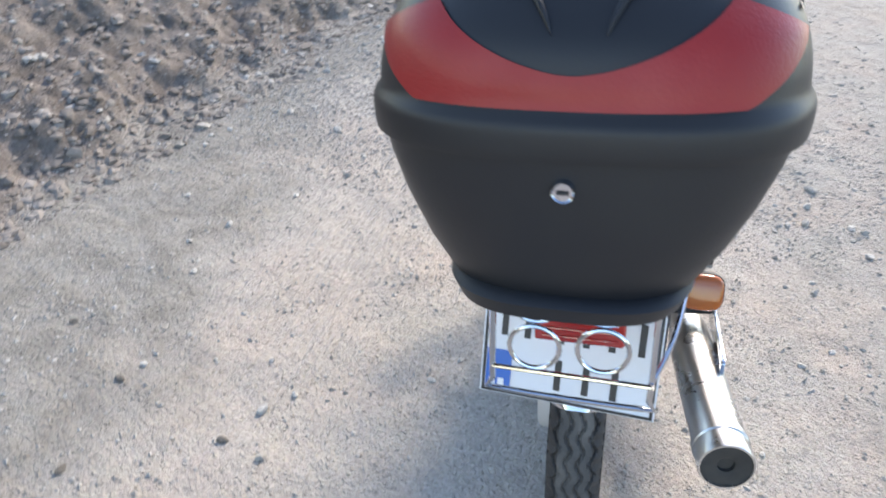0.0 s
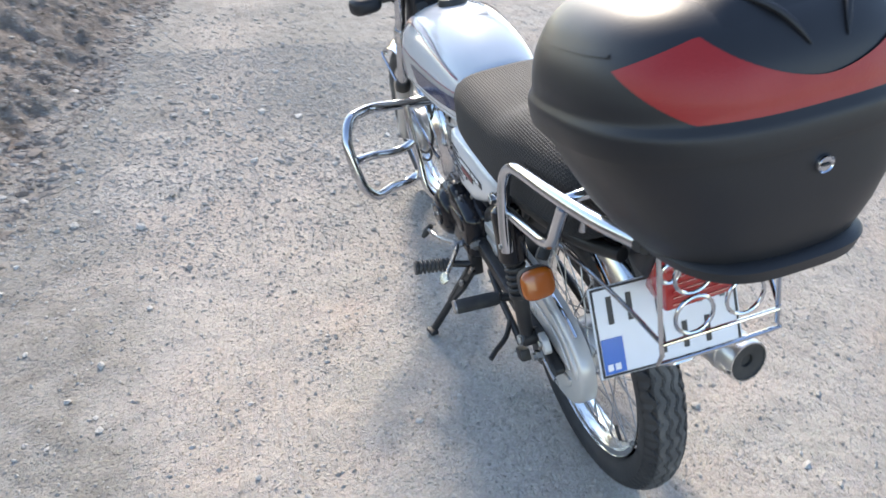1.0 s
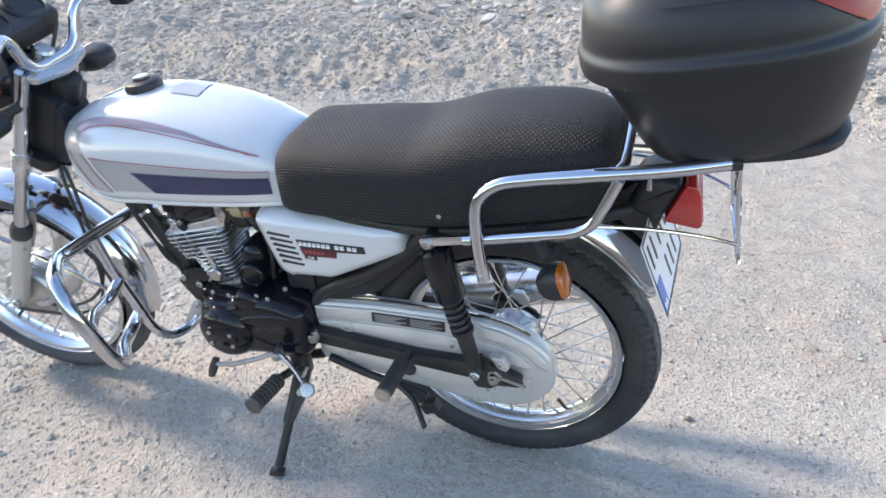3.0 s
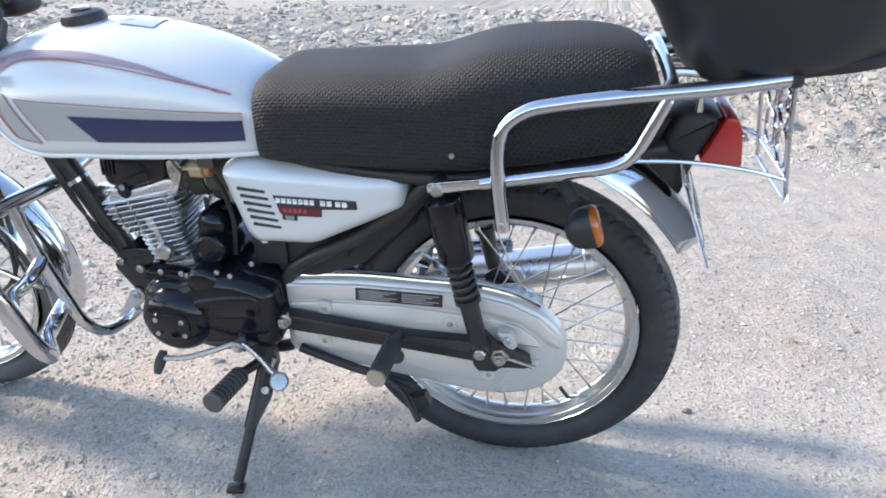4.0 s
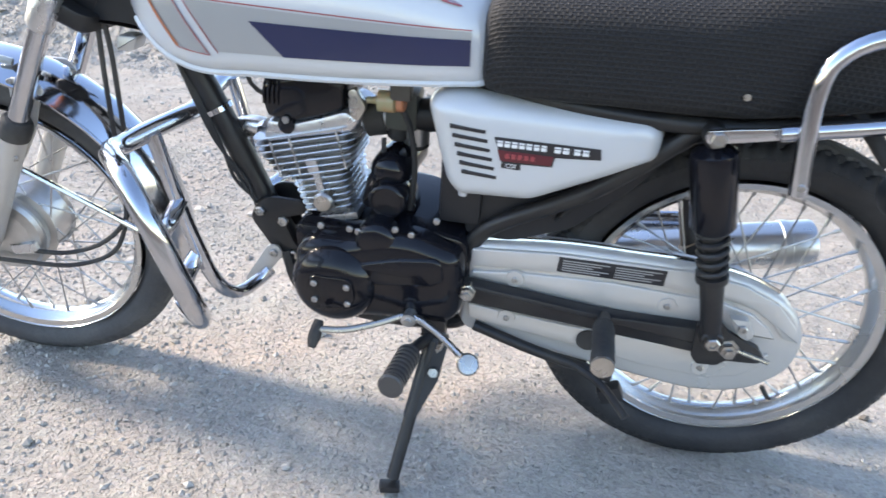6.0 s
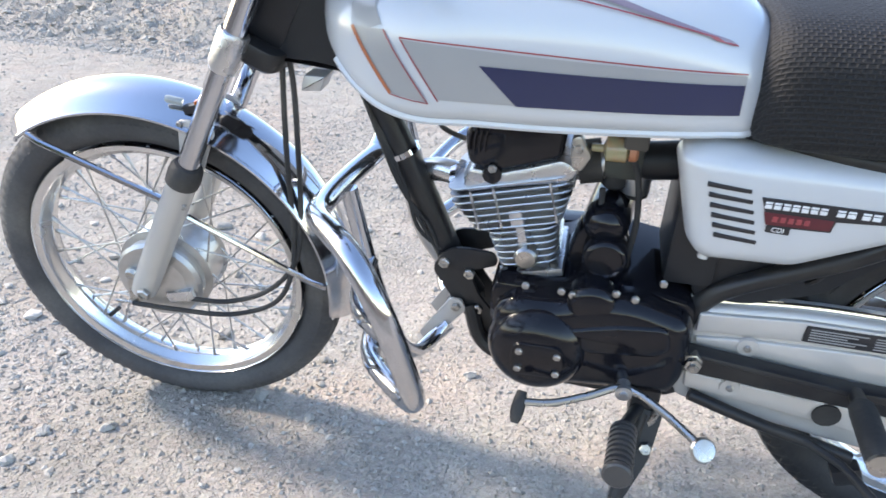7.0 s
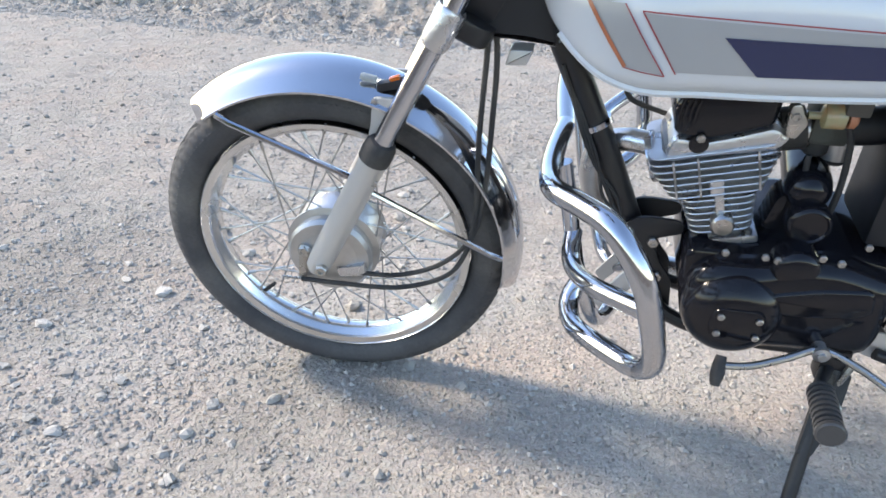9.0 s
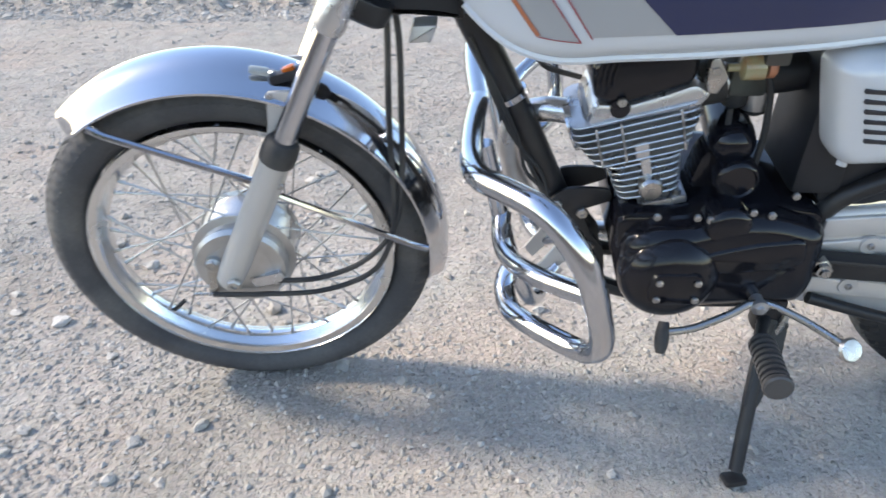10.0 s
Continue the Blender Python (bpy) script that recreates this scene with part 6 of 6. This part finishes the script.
for sv in (1, -1):
    def g(u, v, w):
        return (u, v * sv, w)
    peg = part("foot_peg", tube(B(), [g(0.455, 0.09, 0.272), g(0.475, 0.13, 0.268), g(0.49, 0.165, 0.272)], 0.0095, n=12), BLACK, bike, "folding foot peg with ribbed rubber")
    rub = []
    for k in range(8):
        rub += [(0.0125, 0.0108 * k), (0.0128, 0.0108 * k + 0.0030), (0.0188, 0.0108 * k + 0.0038), (0.0188, 0.0108 * k + 0.0092), (0.0125, 0.0108 * k + 0.0102)]
    rub += [(0.0185, 0.087), (0.0198, 0.090), (0.0198, 0.095), (0.0172, 0.097)]
    part("rubber", lathe(B(), [(0.0, -0.002), (0.015, -0.002)] + rub + [(0.0, 0.0975)], g(0.489, 0.168, 0.272), g(0.10, 1.0, 0.13), 16), PEGRUBBER, peg, "ribbed black rubber")
    peg2 = part("passenger_peg", tube(B(), [g(0.20, 0.10, 0.345), g(0.203, 0.13, 0.352)], 0.010, n=12, smooth=False), BLACK, bike, "passenger foot peg with smooth rubber")
    part("rubber", lathe(B(), [(0.0, 0.0), (0.0155, 0.0), (0.0168, 0.01), (0.0168, 0.094), (0.0155, 0.1), (0.0, 0.1)], g(0.203, 0.135, 0.352), g(0.05, 1.0, 0.06), 20), RUBBER, peg2, "black rubber sleeve")
    part("peg_cap", lathe(B(), [(0.0, 0.1), (0.0165, 0.1), (0.0165, 0.105), (0.0, 0.107)], g(0.203, 0.135, 0.352), g(0.05, 1.0, 0.06), 20), STEEL, peg2)
shift = part("gear_lever", tube(B(), [(0.398, 0.205, 0.305), (0.45, 0.165, 0.318), (0.497, 0.14, 0.322), (0.54, 0.155, 0.312), (0.59, 0.172, 0.302), (0.63, 0.182, 0.304)], 0.0056, n=10), STEEL, bike, "worn plated heel-and-toe gear lever")
part("toe_rubber", tube(B(), [(0.632, 0.172, 0.314), (0.634, 0.182, 0.302), (0.636, 0.192, 0.290), (0.637, 0.199, 0.280)], lambda q: 0.0055 + 0.0045 * math.sin(math.pi * min(1, 0.1 + 0.85 * q)), n=12), RUBBER, shift, "black toe rubber")
part("heel_pad", lathe(B(), [(0.0, -0.003), (0.0145, -0.003), (0.017, 0.0), (0.0145, 0.004), (0.0, 0.005)], (0.394, 0.21, 0.303), (-0.2, 0.75, 0.6), 20), STEEL, shift)
part("lever_boss", lathe(B(), [(0.0, 0.12), (0.0095, 0.12), (0.0095, 0.142), (0.012, 0.143), (0.012, 0.150), (0.006, 0.151), (0.006, 0.156), (0.0, 0.156)], (0.497, 0, 0.319), (0, 1, 0), 12), ALLOY, shift, "bright clamped lever boss")
cs = part("centre_stand", tube(B(), [(0.40, 0.085, 0.282), (0.30, 0.095, 0.257), (0.21, 0.098, 0.237), (0.17, 0.10, 0.227)], 0.009, n=12), BLACK, bike, "black centre stand, folded up")
part("stand_foot", brick(B(), (0.04, 0.025, 0.03), Matrix.Translation((0.165, 0.098, 0.195)) @ Matrix.Rotation(radians(25), 4, "Y"), 0.006), BLACK, cs)
part("stand_tang", tube(B(), [(0.235, 0.10, 0.245), (0.19, 0.13, 0.238), (0.165, 0.165, 0.232), (0.15, 0.185, 0.225)], 0.0065, n=10), BLACK, cs)
part("far_leg", tube(B(), [(0.40, -0.085, 0.272), (0.30, -0.095, 0.245), (0.17, -0.10, 0.215)], 0.011, n=12), BLACK, cs)

# ---- top case ----
case_box = new("top_case")
case_box.matrix_basis = BIKE @ Matrix.Translation((-0.335, 0, 0.86)) @ Matrix.Rotation(radians(9.0), 4, "Y") @ Matrix.Translation((0.335, 0, -0.86))
tagged(case_box, "black plastic top case with red reflectors on the motorcycle rack", "luggage case")
CU, CV = -0.344, 0.009


def box_ring(w, a, b, du=0.0, e=2.7, n=88):
    ring = []
    for k in range(n):
        t = 2 * math.pi * k / n
        c, s = math.cos(t), math.sin(t)
        d = (abs(c) ** e + abs(s) ** e) ** (-1 / e)
        ring.append((CU + du + a * c * d, CV + b * s * d, w))
    return ring


LOW = [(0.842, 0.1125, 0.088, -0.0135), (0.847, 0.131, 0.112, -0.022), (0.866, 0.1435, 0.127, -0.0225), (0.9, 0.1575, 0.149, -0.0205), (0.94, 0.1695, 0.169, -0.0175), (0.98, 0.182, 0.185, -0.01), (1.004, 0.1895, 0.191, -0.006)]
part("lower_shell", loft(B(), [box_ring(w, a, b, du) for w, a, b, du in LOW]), PLASTIC, case_box, "textured black plastic lower shell", sharp=60)
LID = [(0.998, 0.198, 0.1983), (1.002, 0.2005, 0.1997), (1.026, 0.2015, 0.2007), (1.034, 0.198, 0.1973), (1.038, 0.195, 0.1944), (1.06, 0.193, 0.1915), (1.085, 0.188, 0.1847), (1.105, 0.178, 0.174), (1.124, 0.163, 0.1594), (1.139, 0.141, 0.1361), (1.15, 0.105, 0.1021), (1.157, 0.0625, 0.0622), (1.16, 0.0268, 0.0272)]


def lid_at(w):
    return lerp_table(LID, w)


part("lid", loft(B(), [box_ring(1.0 + (LID[-1][0] - 1.0) * k / 40, *lid_at(1.0 + (LID[-1][0] - 1.0) * k / 40)) for k in range(41)]), LIDPLASTIC, case_box, "satin black domed lid", sharp=50)


def lid_patch(name, low, high, material, lift, label, t0, t1, nt=48, nw=8):
    """A piece that follows the lid's skin: t is the angle from straight back, low and high give its edges."""
    bm = B()
    rows = []
    for i in range(nt + 1):
        t = t0 + (t1 - t0) * i / nt
        col = []
        for j in range(nw + 1):
            w = low(t) + (high(t) - low(t)) * j / nw
            a, b = lid_at(w)
            c, s = -math.cos(radians(t)), math.sin(radians(t))
            d = (abs(c) ** 2.7 + abs(s) ** 2.7) ** (-1 / 2.7)
            col.append(bm.verts.new((CU + (a + lift) * c * d, CV + (b + lift) * s * d, w + lift * 0.6)))
        rows.append(col)
    for a, b in zip(rows, rows[1:]):
        for j in range(nw):
            bm.faces.new((a[j], b[j], b[j + 1], a[j + 1]))
    return part(name, bm, material, case_box, label)


lid_patch("reflector", lambda t: 1.0385 + 0.050 * max(0, (abs(t) - 37) / 24) ** 1.1, lambda t: 1.064 + 0.052 * min(1, abs(t) / 37) ** 1.7 - 0.027 * max(0, (abs(t) - 37) / 24), REFLECTOR, 0.0022, "wraparound red reflector panel", -61, 61, 60, 10)
for sv in (1, -1):
    lid_patch("ridge", lambda t: 1.100, lambda t: 1.104, LIDPLASTIC, 0.0022, "", sv * 64, sv * 112, 30, 2)


def lid_top(u, v):
    """Height of the lid's skin over (u, v)."""
    lo, hi = 1.04, 1.160
    for k in range(26):
        w = (lo + hi) / 2
        a, b = lid_at(w)
        if abs((u - CU) / a) ** 2.7 + abs((v - CV) / b) ** 2.7 < 1:
            lo = w
        else:
            hi = w
    return lo


bm = B()
rows = []
for i in range(45):
    f = i / 44
    u = -0.512 + 0.295 * f
    hw = 0.112 - 0.02 * (1 - f)
    row = []
    for j in range(31):
        t = -1 + 2 * j / 30
        s = min(1.0, (1 - abs(t)) * hw / 0.024, i / 5.0, (44 - i) / 4.0)
        row.append(bm.verts.new((u, CV + hw * t, lid_top(u, CV + hw * t) - 0.0012 + 0.0075 * s * s * (3 - 2 * s))))
    rows.append(row)
for a, b in zip(rows, rows[1:]):
    for j in range(30):
        bm.faces.new((a[j], b[j], b[j + 1], a[j + 1]))
for v0, v1 in ((0.078, 0.026), (-0.058, -0.014)):
    line = []
    for k in range(15):
        u, v = -0.474 - 0.056 * k / 14, v0 + (v1 - v0) * k / 14
        line.append((u, v, lid_top(u, v) + 0.0055 - 0.002 * (k / 14) ** 2))
    part("fin", tube(B(), line, lambda q: 0.003 * (1 - abs(2 * q - 1) ** 4) + 0.0005, n=10), LIDPLASTIC, case_box, "short raised fin on the lid")
part("lid_panel", bm, LIDPLASTIC, case_box, "raised wedge-shaped panel along the lid", sharp=80)
oval = [(-0.402 + 0.03 * math.sin(a), CV + 0.004 + 0.046 * math.cos(a)) for a in (2 * math.pi * k / 40 for k in range(41))]
bm = tube(B(), [(u, v, lid_top(u, v) + 0.0058) for u, v in oval], 0.0022, n=6, smooth=False, closed=True)
part("emblem_ring", bm, LIDPLASTIC, case_box, "raised oval on the lid")
lock = part("lock", lathe(B(), [(0.0, 0.0), (0.0098, 0.0), (0.0105, 0.004), (0.009, 0.0075), (0.0075, 0.006), (0.0, 0.006)], (-0.5335, 0.011, 0.976), (-1, 0, -0.12), 28), CHROME, case_box, "chrome key lock")
# raised dark bar: the shade inside the key slot is painted on
part("key_slot", brick(B(), (0.002, 0.010, 0.0025), Matrix.Translation((-0.5405, 0.011, 0.975)), 0.0005, 1), DARKHOLE, lock)
part("mounting_plate", loft(B(), [box_ring(0.846, 0.100, 0.078, -0.036, 3.0), box_ring(0.842, 0.124, 0.100, -0.036, 3.2), box_ring(0.845, 0.137, 0.112, -0.036, 3.2), box_ring(0.860, 0.142, 0.119, -0.036, 3.2), box_ring(0.865, 0.138, 0.116, -0.036, 3.2), box_ring(0.870, 0.125, 0.100, -0.036, 3.2)]), PLASTIC, case_box, "black plastic mounting plate", sharp=40)

# ---- loose stones on the track, each of its own ----
rs = np.random.RandomState(77)
SHAPES = []
for k in range(6):
    bm = B()
    bmesh.ops.create_icosphere(bm, subdivisions=2, radius=1.0)
    for j in range(7):
        d = Vector(rs.normal(size=3)).normalized()
        for v in bm.verts:
            h = v.co.dot(d)
            if h > 0.62:
                v.co -= d * (h - 0.62)
    for v in bm.verts:
        q = v.co.copy()
        v.co *= 1 + 0.3 * noise.noise(q * 1.3 + Vector((9.1 * k, 0, 0))) + 0.15 * noise.noise(q * 3.7 + Vector((0, 5.3 * k, 0)))
    bm.normal_update()
    me = bpy.data.meshes.new("stone")
    bm.to_mesh(me)
    bm.free()
    me.polygons.foreach_set("use_smooth", [False] * len(me.polygons))
    me.materials.append(LOOSE)
    SHAPES.append(me)
spots = []
while len(spots) < 300:
    x, y = rs.uniform(-0.9, 2.9), rs.uniform(-0.9, 1.5)
    if rs.rand() < 0.35 + 0.65 * (x > 1.2) and not (-0.2 < x < 1.5 and -0.2 < y < 0.1) and math.hypot(x - 0.47, y - 0.19) > 0.06:
        spots.append((x, y, 0.0055 + (0.009 + 0.009 * (x > 1.2)) * rs.rand() ** 2.5))
for x, y, s in spots:
    z = float(height(np.array([x]), np.array([y]))[0])
    m = Matrix.Translation((x, y, z + 0.28 * s)) @ Matrix.Rotation(rs.rand() * 6.28, 4, "Z") @ Matrix.Diagonal((s * rs.uniform(0.8, 1.3), s * rs.uniform(0.7, 1.0), s * rs.uniform(0.5, 0.8), 1))
    under("stone", SHAPES[rs.randint(6)], ground, "", m)
# a few stones and dark clods that stand out from the rest
CLODMESH = [me.copy() for me in SHAPES[:3]]
for me in CLODMESH:
    me.name = "clod"
    me.materials[0] = DARKCLOD
for meshes, name, size, places in (
        (SHAPES, "stone", 0.0145, ((1.31, 0.14), (1.84, -0.16), (1.56, -0.03), (1.38, 0.36), (1.61, 0.17), (-0.09, 0.64))),
        (CLODMESH, "clod", 0.0115, ((-0.43, -0.29), (-0.76, -0.74), (-0.29, -0.98), (-0.32, -0.90), (-0.52, -2.09), (-0.96, -0.86), (-0.20, 0.68), (-0.38, 0.94), (-0.13, 0.99), (-0.01, 1.21)))):
    for x, y in places:
        z = float(height(np.array([x]), np.array([y]))[0])
        m = Matrix.Translation((x, y, z + 0.25 * size)) @ Matrix.Rotation(rs.rand() * 6.28, 4, "Z") @ Matrix.Diagonal((size * rs.uniform(0.9, 1.4), size * rs.uniform(0.7, 1.0), size * rs.uniform(0.5, 0.8), 1))
        under(name, meshes[rs.randint(len(meshes))], ground, "", m)
